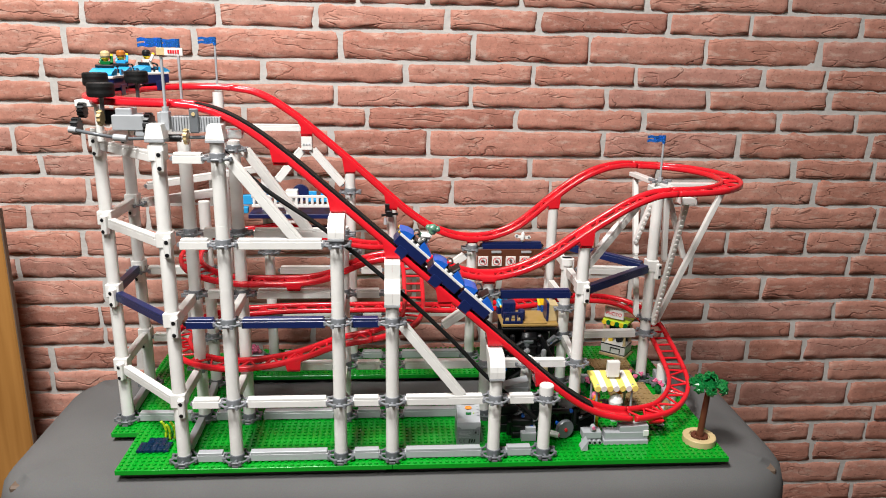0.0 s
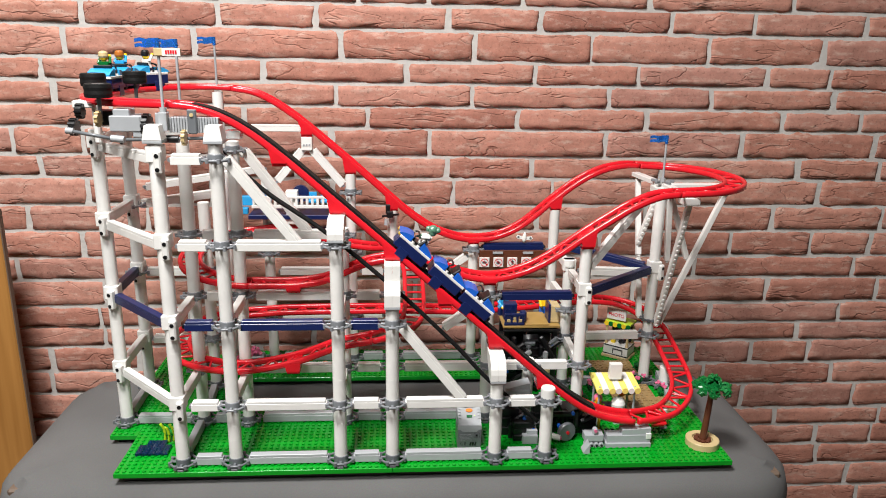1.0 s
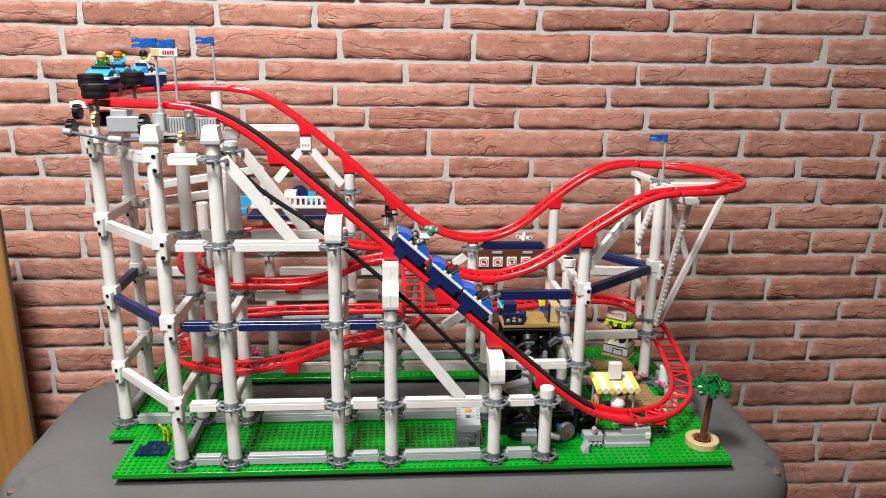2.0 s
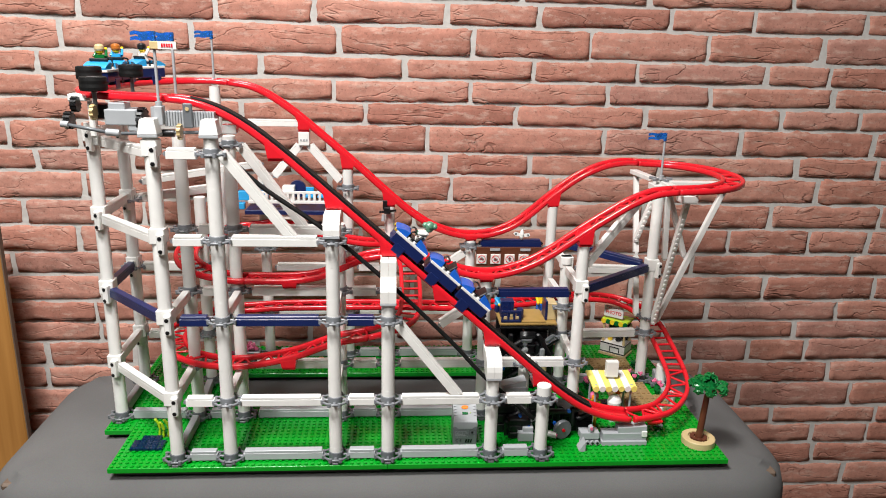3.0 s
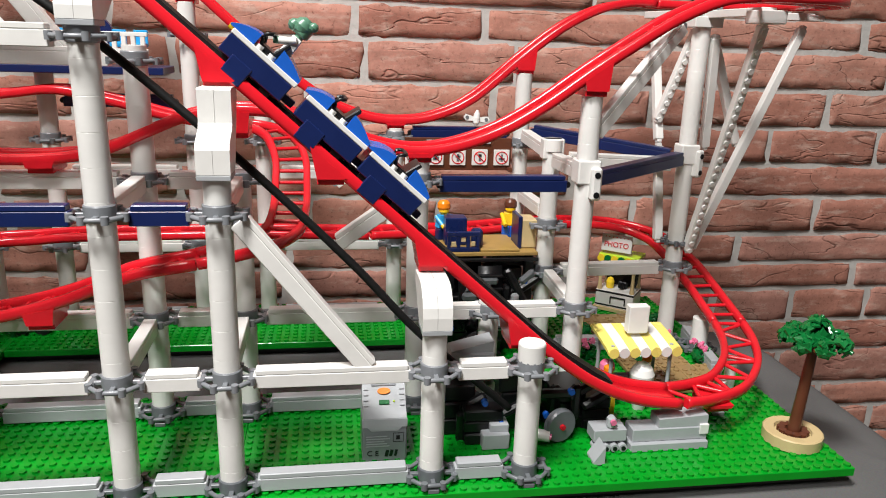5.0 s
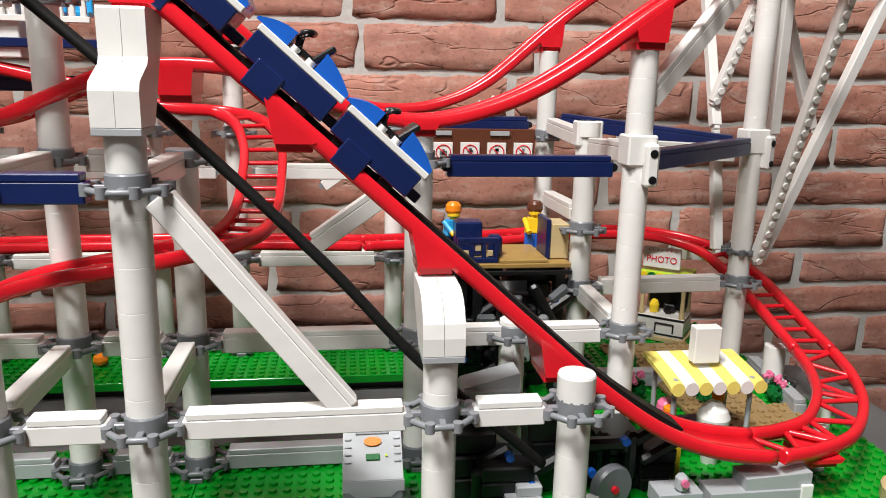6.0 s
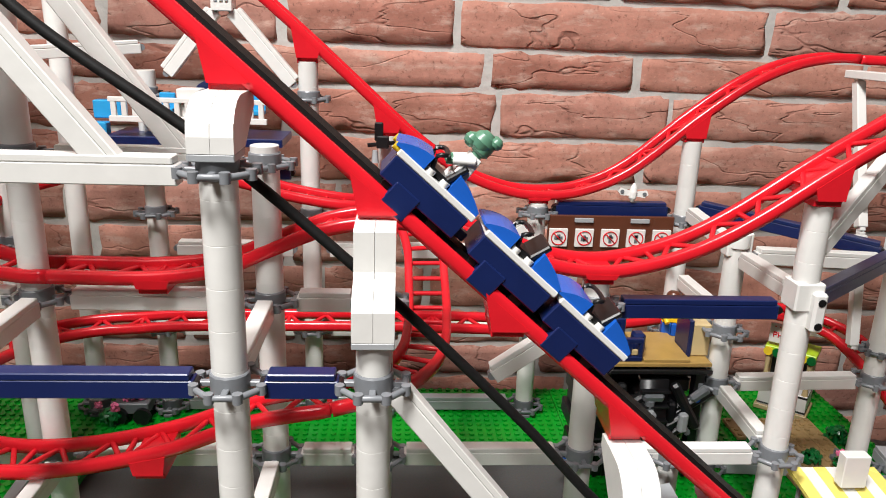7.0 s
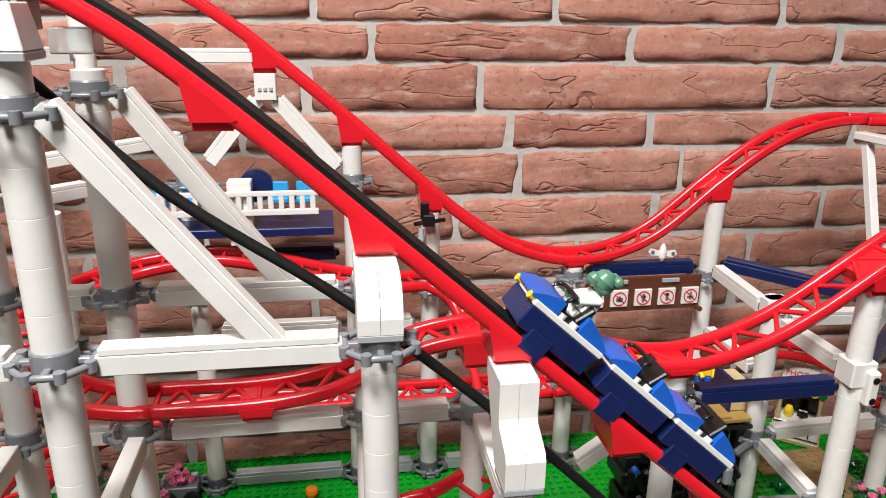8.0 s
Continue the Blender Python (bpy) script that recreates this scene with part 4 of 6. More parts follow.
def drive_unit():
    t = thing("drive_motor", "grey motor housing with gears and axles under the top track", "motor", at=loc(0, 0, 0))
    def p(name, fn, mat, label=""):
        bm = bmesh.new()
        fn(bm)
        part(name, bm, mat, t, label)
    p("motor_case", lambda bm: box(bm, (0.0510, 0.020, 0.0160), loc(-0.2180, 0.015, 0.4140), 0.0005), GREY)
    for x in [-0.2425 + 0.0030 * k for k in range(8)] + [-0.2125 + 0.0030 * k for k in range(8)]:
        p("rib", lambda bm: box(bm, (0.0022, 0.022, 0.0165), loc(x, 0.014, 0.4140), 0.0003), GREY)
    p("motor_block", lambda bm: (box(bm, (0.034, 0.030, 0.017), loc(-0.2930, 0.024, 0.4140), 0.001), box(bm, (0.012, 0.028, 0.024), loc(-0.2800, 0.024, 0.4110), 0.001), box(bm, (0.018, 0.020, 0.008), loc(-0.2980, 0.024, 0.4255), 0.001)), GREY)
    p("bracket_plate", lambda bm: (box(bm, (0.009, 0.012, 0.020), loc(-0.2480, 0.001, 0.4180), 0.0006), box(bm, (0.010, 0.020, 0.0200), loc(-0.2560, 0.022, 0.4160), 0.0006)), GREY)
    p("gear_plate", lambda bm: box(bm, (0.0100, 0.0040, 0.0270), loc(-0.2180, 0.001, 0.4180), 0.003), DGREY)
    p("gold_bush", lambda bm: cyl(bm, 0.0021, 0.0021, 0.0012, loc(-0.2180, -0.0014, 0.4255) @ pose(0, 0, 0, 90), 10), TAN)
    p("black_case", lambda bm: box(bm, (0.030, 0.024, 0.016), loc(-0.318, 0.040, 0.4180), 0.001), BLACK)
    def cog(r, n, x, y, z, h=0.004):
        def fn(bm):
            cyl(bm, r * 0.86, r * 0.86, h, loc(x, y, z) @ pose(0, 0, 0, 0, 90), 20)
            for i in range(n):
                a = 2 * math.pi * i / n
                box(bm, (h, r * 0.22, r * 0.26), loc(x, y, z) @ Matrix.Rotation(a, 4, "X") @ loc(0, 0, r * 0.90), 0)
        return fn
    p("black_gear", cog(0.0150, 14, -0.2700, 0.012, 0.4100, 0.006), BLACK, "black gear wheel")
    p("tan_gear", cog(0.0085, 10, -0.2270, -0.002, 0.4010, 0.004), TAN, "tan gear wheel")
    p("tan_gear", cog(0.0085, 10, -0.3220, 0.012, 0.4190, 0.004), TAN, "tan gear wheel")
    p("pulley", cog(0.0095, 12, -0.3520, 0.020, 0.4090, 0.007), BLACK, "black gear wheel")
    p("pulley", cog(0.0085, 12, -0.3540, 0.045, 0.4240, 0.007), BLACK, "black gear wheel")
    def axle(bm):
        sweep(bm, [Vector((-0.352, 0.008, 0.4060)), Vector((-0.306, 0.006, 0.3980))], round_prof(0.0021, 0.0021, 6))
        sweep(bm, [Vector((-0.292, 0.006, 0.3970)), Vector((-0.200, 0.004, 0.4000))], round_prof(0.0021, 0.0021, 6))
    p("axle", axle, DGREY, "dark grey axle")
    p("universal_joint", lambda bm: cyl(bm, 0.0040, 0.0040, 0.0140, loc(-0.301, 0.006, 0.3978) @ pose(0, 0, 0, 0, 95), 10), GREY)
    p("axle_end", lambda bm: cyl(bm, 0.0036, 0.0036, 0.0080, loc(-0.352, 0.008, 0.4060) @ pose(0, 0, 0, 0, 95), 10), GREY)
    p("side_beam", lambda bm: (box(bm, (0.0070, 0.010, 0.055), loc(-0.3420, 0.060, 0.4130), 0.0016), box(bm, (0.0250, 0.020, 0.0080), loc(-0.3520, 0.060, 0.4310), 0.001)), WHITE)
    p("sleeve", lambda bm: cyl(bm, 0.0042, 0.0042, 0.0190, loc(-0.2440, 0.004, 0.3985) @ pose(0, 0, 0, 0, 90), 10), BLACK)
    p("clear_plate", lambda bm: box(bm, (0.016, 0.016, 0.010), loc(-0.178, 0.022, 0.4020), 0.0006), CLEAR)


drive_unit()


# ---------- flags ----------
def flag(x, y, z0, z1, label, flip=1, group="flags"):
    t = thing("flag", label, "flag", group, at=loc(x, y, 0))
    bm = bmesh.new()
    cyl(bm, 0.0016, 0.0016, z1 - z0, loc(0, 0, (z0 + z1) / 2), 10)
    cyl(bm, 0.0036, 0.0036, 0.0060, loc(0, 0, z0 + 0.003), 10)
    part("pole", bm, GREY, t, "thin grey pole")
    bm = bmesh.new()
    cyl(bm, 0.0024, 0.0024, 0.0115, loc(0, 0, z1 - 0.001), 10)
    n = 8
    va, vb = [], []
    for i in range(n + 1):
        xx = -flip * (0.001 + 0.0230 * i / n)
        yy = 0.0012 * math.sin(i * 1.1)
        top, bot = z1 + 0.0042 + 0.0006 * math.sin(i * 1.3), z1 - 0.0050 + 0.0006 * math.sin(i * 1.3)
        va.append([bm.verts.new((xx, yy - 0.0006, v)) for v in (bot, (top + bot) / 2 - 0.0008, (top + bot) / 2 + 0.0008, top)])
        vb.append([bm.verts.new((xx, yy + 0.0006, v)) for v in (bot, (top + bot) / 2 - 0.0008, (top + bot) / 2 + 0.0008, top)])
    for i in range(n):
        for j in range(3):
            if j == 1 and i >= n - 3:
                continue
            bm.faces.new((va[i][j], va[i + 1][j], va[i + 1][j + 1], va[i][j + 1]))
            bm.faces.new((vb[i][j + 1], vb[i + 1][j + 1], vb[i + 1][j], vb[i][j]))
    bmesh.ops.recalc_face_normals(bm, faces=bm.faces)
    part("pennant", bm, CLEARBLUE, t, "clear blue swallow-tailed pennant")


flag(-0.2480, 0.001, 0.4270, 0.5010, "clear blue flag on a grey pole above the drive motor")
flag(-0.2430, 0.050, 0.4270, 0.5000, "clear blue flag on a grey pole beside the top track")
flag(-0.2570, ROW4 + 0.004, 0.4320, 0.5030, "clear blue flag on a grey pole behind the tower")
flag(0.3900, ROW3, 0.3170, 0.3790, "clear blue flag on a grey pole over the turnaround")


def top_sign():
    t = thing("name_board", "cream sign board with illegible red marks between two poles", "sign", at=loc(-0.2420, -0.001, 0.4915))
    bm = bmesh.new()
    box(bm, (0.028, 0.0032, 0.0080), loc(0.004, 0, 0), 0.0005)
    part("board", bm, TAN, t)
    bm = bmesh.new()
    box(bm, (0.019, 0.0006, 0.0078), loc(0.0085, -0.0019, 0), 0)
    part("sticker", bm, WHITE, t)
    for k in range(5):
        bm = bmesh.new()
        box(bm, (0.0018, 0.0006, 0.0038), loc(0.0035 + 0.0025 * k, -0.0024, 0), 0)
        part("mark", bm, RED, t)


top_sign()


# ---------- struts of the high turnaround ----------
STUD_MESH = bpy.data.meshes.new("stud")
sb = bmesh.new()
cyl(sb, 0.0024, 0.0024, 0.0018, None, 8)
sb.to_mesh(STUD_MESH)
sb.free()
STUD_MESH.materials.append(WHITE)


def strut(a, b, label="slanted white plastic strut under the high red turnaround", studs=False, w=0.0076):
    a, b = Vector(a), Vector(b)
    d = (b - a)
    L = d.length
    d.normalize()
    side = Vector((0, 1, 0)) if abs(d.y) < 0.6 else Vector((1, 0, 0))
    y = d.cross(side).normalized()
    z = d.cross(y)
    m = Matrix((y, -z, d)).transposed().to_4x4()
    m.translation = (a + b) / 2
    t = thing("strut", label, "strut", "turnaround struts", at=m)
    bm = bmesh.new()
    box(bm, (w, w, L - 0.006), None, 0.0006)
    box(bm, (w * 0.6, w * 0.8, 0.008), loc(0, 0, L / 2 - 0.004), 0.0005)
    box(bm, (w * 0.6, w * 0.8, 0.008), loc(0, 0, -L / 2 + 0.004), 0.0005)
    part("bar", bm, WHITE, t)
    if studs:
        for i in range(int(L / 0.008)):
            ob = new("stud", STUD_MESH)
            ob.parent = t
            ob.matrix_basis = loc(0, -w / 2 - 0.0008, -L / 2 + 0.004 + 0.008 * i) @ pose(0, 0, 0, 90)


strut((0.402, 0.192, 0.098), (0.4860, 0.1960, 0.3060))
strut((0.397, 0.188, 0.098), (0.4000, 0.1180, 0.3050), studs=True, label="slanted white studded strut under the high red turnaround")
strut((0.3740, 0.2250, 0.1960), (0.3790, 0.2740, 0.3110))
strut((0.3800, 0.2150, 0.1000), (0.3740, 0.2250, 0.1960))
strut((0.4130, 0.2100, 0.1920), (0.4000, 0.1900, 0.2960))
strut((0.4420, 0.2050, 0.1960), (0.4100, 0.2140, 0.2960))
strut((0.3720, 0.2300, 0.2150), (0.3920, 0.2100, 0.3020), studs=True, label="slanted white studded strut under the high red turnaround")


def hub():
    t = thing("strut_hub", "white plates with grey clips joining the turnaround to its column", "bracket", at=loc(0.390, ROW3, 0))
    bm = bmesh.new()
    box(bm, (0.026, 0.026, 0.0090), loc(0, 0, 0.3060), 0.0006)
    box(bm, (0.092, 0.0120, 0.0064), loc(0.052, -0.008, 0.3130), 0.0006)
    part("plate", bm, WHITE, t)
    bm = bmesh.new()
    box(bm, (0.0120, 0.086, 0.0064), loc(-0.007, 0.042, 0.3135) @ pose(0, 0, 0, 0, 0, 8), 0.0006)
    part("arm", bm, WHITE, t)
    bm = bmesh.new()
    box(bm, (0.0120, 0.090, 0.0064), loc(0.004, -0.050, 0.3125), 0.0006)
    box(bm, (0.022, 0.022, 0.0100), loc(0.005, -0.090, 0.3085), 0.0008)
    part("arm", bm, WHITE, t)
    bm = bmesh.new()
    box(bm, (0.0180, 0.0160, 0.0052), loc(0.097, -0.008, 0.3125), 0.0006)
    part("end_block", bm, WHITE, t)
    bm = bmesh.new()
    for a in range(5):
        box(bm, (0.010, 0.004, 0.0042), Matrix.Rotation(a * 1.25, 4, "Z") @ loc(0.012, 0, 0.3180), 0.0008)
    part("clip", bm, MIDGREY, t, "grey clips")
    bm = bmesh.new()
    ring_frame(bm, 0.0, 0.0120)
    ob = part("lower_clip_ring", bm, DGREY, t, "dark grey clip ring")
    ob.location = (0.0, 0, 0.1060)


hub()


def frame_top():
    t = thing("track_post", "white block post carrying the dropping track on two braces", "post", at=loc(-0.128, ROW4, 0))
    bm = bmesh.new()
    box(bm, (0.0160, 0.0160, 0.0200), loc(0, 0, 0.3560), 0.0006)
    part("block", bm, WHITE, t)
    bm = bmesh.new()
    for k in (-1, 0, 1):
        box(bm, (0.0026, 0.0010, 0.0028), loc(k * 0.0042, -0.0084, 0.3545), 0.0002)
    part("slots", bm, GREY, t)


frame_top()
beam((-0.215, ROW4 - 0.004, 0.3790), (-0.132, ROW4 - 0.004, 0.3790), WHITE, WB, "white beams", cut=0.004, h=0.0100)
beam((-0.345, ROW3, 0.3060), (-0.19, ROW4, 0.318), WHITE, WB, "white beams", cut=0.004, h=0.0100)


# ---------- sign with prohibitions, bird ----------
def rules_sign():
    t = thing("rules_board", "dark brown board with five white prohibition signs under a blue beam", "sign", at=loc(0.1895, ROW4 - 0.0130, 0))
    bm = bmesh.new()
    box(bm, (0.1080, 0.0034, 0.0320), loc(0, 0, 0.1755), 0.0006)
    part("board", bm, BROWN, t)
    for k in range(5):
        x = -0.0450 + 0.0222 * k
        bm = bmesh.new()
        box(bm, (0.0158, 0.0022, 0.0158), loc(x, -0.0026, 0.1725), 0.0004)
        tile = part("sign_tile", bm, WHITE, t)
        bm = bmesh.new()
        pts = [Vector((x + 0.0060 * math.cos(a), -0.0040, 0.1725 + 0.0060 * math.sin(a))) for a in np.linspace(0, 2 * math.pi, 20, endpoint=False)]
        sweep(bm, pts, round_prof(0.0005, 0.0005, 5), closed=True, up=Vector((0, 1, 0.01)))
        sweep(bm, [Vector((x - 0.0042, -0.0040, 0.1767)), Vector((x + 0.0042, -0.0040, 0.1683))], round_prof(0.0005, 0.0005, 5))
        part("red_ring", bm, RED, tile, "red prohibition ring")
        bm = bmesh.new()
        shapes = (((0.0070, 0.0026, 0), (0.003, 0.004, 0.0010)), ((0.0060, 0.0032, -0.0006), (0.0022, 0.0050, 0)), ((0.0024, 0.0072, 0), (0.0050, 0.0020, 0.0010)), ((0.0024, 0.0066, 0), (0.0034, 0.0024, 0.0022)), ((0.0020, 0.0068, 0), (0.0060, 0.0018, -0.001)))[k]
        for sx, sz, dz in shapes:
            box(bm, (sx, 0.0008, sz), loc(x, -0.0038, 0.1725 + dz), 0)
        part("pictogram", bm, DGREY, tile, "dark pictogram")
    for k in (-1, 1):
        bm = bmesh.new()
        box(bm, (0.0160, 0.0022, 0.0036), loc(k * 0.024, -0.0026, 0.1878), 0.0003)
        part("grey_tile", bm, GREY, t)
    bm = bmesh.new()
    cyl(bm, 0.0024, 0.0024, 0.008, loc(0.052, -0.005, 0.1610) @ pose(0, 0, 0, 90), 8)
    part("peg", bm, BROWN, t)


rules_sign()


def bird():
    bm = bmesh.new()
    lathe(bm, [(0.0012, -0.007), (0.0032, -0.004), (0.0036, 0.001), (0.0030, 0.005), (0.0010, 0.009)], 10)
    for s in (-1, 1):
        wedge_pts = [(0.002, 0.002), (0.0115, 0.0040), (0.0135, 0.0005), (0.0105, -0.0025), (0.002, -0.002)]
        va = [bm.verts.new((s * x, -0.0008, z)) for x, z in wedge_pts]
        vb = [bm.verts.new((s * x, 0.0012, z)) for x, z in wedge_pts]
        for i in range(5):
            bm.faces.new((va[i], va[(i + 1) % 5], vb[(i + 1) % 5], vb[i]))
        bm.faces.new(va)
        bm.faces.new(vb[::-1])
    bmesh.ops.recalc_face_normals(bm, faces=bm.faces)
    t = tagged(part("toy_gull", bm, WHITE), "white toy gull with spread wings on the blue beam", "toy bird")
    t.matrix_basis = loc(0.2085, ROW4 - 0.004, 0.2090) @ pose(0, 0, 0, -8, 6, 0)
    bm = bmesh.new()
    for s in (-1, 1):
        cyl(bm, 0.0018, 0.0018, 0.0006, loc(s * 0.0098, -0.0012, 0.0006) @ pose(0, 0, 0, 90), 8)
    part("wing_mark", bm, DGREY, t, "dark wing marks")


bird()


# ---------- station ----------
def station():
    t = thing("station_platform", "tan station platform with dark panels beside the red track", "platform")
    def p(name, fn, mat, label=""):
        bm = bmesh.new()
        fn(bm)
        return part(name, bm, mat, t, label)
    p("floor_plate", lambda bm: box(bm, (0.086, 0.060, 0.0036), loc(0.207, 0.212, 0.0996), 0.0006), GOLD)
    p("edge_plate", lambda bm: box(bm, (0.086, 0.0030, 0.0032), loc(0.207, 0.1805, 0.0950), 0.0004), BLACK)
    p("gold_tile", lambda bm: box(bm, (0.036, 0.052, 0.0026), loc(0.2150, 0.209, 0.1027), 0.0005), GOLD)
    rail = p("railing", lambda bm: (box(bm, (0.030, 0.0040, 0.0040), loc(0.181, 0.186, 0.1180), 0.0005), box(bm, (0.030, 0.0040, 0.0040), loc(0.181, 0.186, 0.1035), 0.0005), [box(bm, (0.0030, 0.0036, 0.0140), loc(0.168 + 0.0088 * k, 0.186, 0.1108), 0.0004) for k in range(4)]), NAVY)
    for k in range(3):
        bm = bmesh.new()
        box(bm, (0.0042, 0.0022, 0.0042), loc(0.1725 + 0.0088 * k, 0.1862, 0.1085 + 0.004 * (k % 2)), 0.0003)
        part("tan_square", bm, TAN, rail)
    p("console", lambda bm: box(bm, (0.020, 0.016, 0.026), loc(0.178, 0.214, 0.1145), 0.001), NAVY)
    p("desk", lambda bm: box(bm, (0.010, 0.010, 0.018), loc(0.196, 0.199, 0.1105), 0.002), NAVY)
    p("ticket_box", lambda bm: (box(bm, (0.014, 0.024, 0.026), loc(0.2440, 0.206, 0.1150), 0.0006)), TAN)
    p("ticket_box_front", lambda bm: box(bm, (0.0036, 0.026, 0.030), loc(0.2350, 0.206, 0.1165), 0.0005), NAVY)
    for x in (0.170, 0.243):
        for y in (0.188, 0.236):
            bm = bmesh.new()
            box(bm, (0.008, 0.008, 0.0966), loc(x, y, 0.0483), 0.0006)
            part("leg", bm, BLACK, t)


station()
figure(pose(0.170, 0.232, 0.1014, 0, 0, -70), AZURE, ORANGE, NAVY, "toy figure in light blue with orange hair on the station")
figure(pose(0.236, 0.238, 0.1014, 0, 0, -100), SKINYELLOW, BROWN, BLUE, "toy figure in yellow with brown hair on the station")


def machinery():
    """Black mechanism that drives the launch, under the station and by the lift foot."""
    rng = random.Random(5)
    spots = [(0.160, 0.205, 0.026, 0.034, 0.080), (0.190, 0.222, 0.034, 0.026, 0.096), (0.226, 0.208, 0.034, 0.034, 0.096), (0.176, 0.190, 0.022, 0.014, 0.060), (0.206, 0.196, 0.020, 0.016, 0.074)]
    t = thing("black_machinery", "jumble of black beams and pins under the station", "machine")
    for x, y, sx, sy, h in spots:
        k = max(2, int(h / 0.012))
        for i in range(k):
            bm = bmesh.new()
            box(bm, (sx * rng.uniform(0.7, 1.0), sy * rng.uniform(0.7, 1.0), h / k * 0.96), loc(x + rng.uniform(-0.003, 0.003), y, (i + 0.5) * h / k), 0.001)
            part("housing_layer", bm, BLACK, t)
    for i in range(26):
        bm = bmesh.new()
        x, y, z = rng.uniform(0.150, 0.240), rng.uniform(0.176, 0.188), rng.uniform(0.012, 0.080)
        m = loc(x, y, z) @ pose(0, 0, 0, 0, rng.choice((0, 35, -35, 90, 60)), 0)
        box(bm, (rng.uniform(0.020, 0.045), 0.0072, 0.0072), m, 0.002)
        part("technic_beam", bm, BLACK, t)
    for i in range(9):
        bm = bmesh.new()
        x, y, z = rng.uniform(0.140, 0.240), 0.1715, rng.uniform(0.015, 0.080)
        cyl(bm, 0.0026, 0.0026, 0.006, loc(x, y, z) @ pose(0, 0, 0, 90), 8)
        part("pin", bm, rng.choice((DGREY, DGREY, BLUE)), t)
    for i in range(10):
        bm = bmesh.new()
        m = loc(rng.uniform(0.165, 0.240), rng.uniform(0.168, 0.174), rng.uniform(0.030, 0.084)) @ pose(0, 0, 0, rng.uniform(-20, 20), rng.choice((0, 50, -40, 90)), 0)
        box(bm, (rng.uniform(0.010, 0.018), 0.0060, 0.0072), m, 0.0022)
        part("grey_connector", bm, rng.choice((GREY, DGREY, TAN)), t, "grey connector")
    bm = bmesh.new()
    sweep(bm, [Vector((0.205, 0.170, 0.0)), Vector((0.205, 0.178, 0.090))], [(0.0110, -0.0012), (0.0110, 0.0012), (-0.0110, 0.0012), (-0.0110, -0.0012)])
    for i in range(7):
        box(bm, (0.022, 0.006, 0.002), loc(0.205, 0.167 + 0.0012 * i, 0.010 + 0.012 * i), 0.0003)
    part("stair", bm, BLACK, t, "black stair")


machinery()


def lift_foot():
    t = thing("lift_gearbox", "black gearbox with grey wheel at the foot of the lift", "gearbox")
    rng = random.Random(3)
    for x, y, sx, sy, h in ((0.150, 0.060, 0.040, 0.034, 0.040), (0.205, 0.062, 0.036, 0.030, 0.046), (0.240, 0.060, 0.030, 0.034, 0.034), (0.172, 0.036, 0.030, 0.016, 0.028), (0.262, 0.052, 0.022, 0.026, 0.028)):
        for i in range(3):
            bm = bmesh.new()
            box(bm, (sx * rng.uniform(0.8, 1.0), sy * rng.uniform(0.8, 1.0), h / 3 * 0.96), loc(x, y, (i + 0.5) * h / 3), 0.0012)
            part("housing_layer", bm, BLACK, t)
    for i in range(8):
        bm = bmesh.new()
        m = loc(rng.uniform(0.14, 0.265), rng.uniform(0.034, 0.044), rng.uniform(0.010, 0.040)) @ pose(0, 0, 0, 0, rng.choice((0, 30, -30, 90)), 0)
        box(bm, (rng.uniform(0.02, 0.035), 0.0072, 0.0072), m, 0.002)
        part("technic_beam", bm, BLACK, t)
    for i in range(6):
        bm = bmesh.new()
        cyl(bm, 0.0025, 0.0025, 0.004, loc(rng.uniform(0.14, 0.25), 0.0305, rng.uniform(0.012, 0.040)) @ pose(0, 0, 0, 90), 8)
        part("pin", bm, BLUE, t, "blue pin")
    bm = bmesh.new()
    lathe(bm, [(0.0046, -0.003), (0.0120, -0.0032), (0.0130, -0.0015), (0.0130, 0.0015), (0.0120, 0.0032), (0.0046, 0.003)], 22, loc(0.2285, 0.026, 0.0150) @ pose(0, 0, 0, 90, 0, 20))
    w = part("wheel", bm, DGREY, t, "dark grey pulley wheel")
    bm = bmesh.new()
    cyl(bm, 0.0022, 0.0022, 0.009, loc(0.2285, 0.0255, 0.0150) @ pose(0, 0, 0, 90, 0, 20), 8)
    part("red_axle_end", bm, RED, w)
    bm = bmesh.new()
    box(bm, (0.020, 0.018, 0.0120), loc(0.1800, 0.030, 0.0062), 0.0006)
    box(bm, (0.014, 0.014, 0.0060), loc(0.1830, 0.032, 0.0150), 0.0006)
    part("grey_block", bm, GREY, t)
    bm = bmesh.new()
    cyl(bm, 0.0042, 0.0042, 0.014, loc(0.2130, 0.022, 0.0100) @ pose(0, 0, 0, 0, 90, -25), 12)
    part("white_sleeve", bm, WHITE, t)
    bm = bmesh.new()
    cyl(bm, 0.0024, 0.0024, 0.003, loc(0.2190, 0.0185, 0.0100) @ pose(0, 0, 0, 0, 90, -25), 8)
    part("pink_pin", bm, PINK, t)
    bm = bmesh.new()
    box(bm, (0.034, 0.022, 0.016), loc(0.168, 0.070, 0.0510), 0.0010)
    wedge(bm, 0.152, 0.184, 0.018, 0.0590, 0.0600, 0.0680)
    for v in bm.verts:
        if v.co.y < 0.02:
            v.co.y += 0.070
    part("motor_housing", bm, GREY, t, "light grey motor housing")


lift_foot()


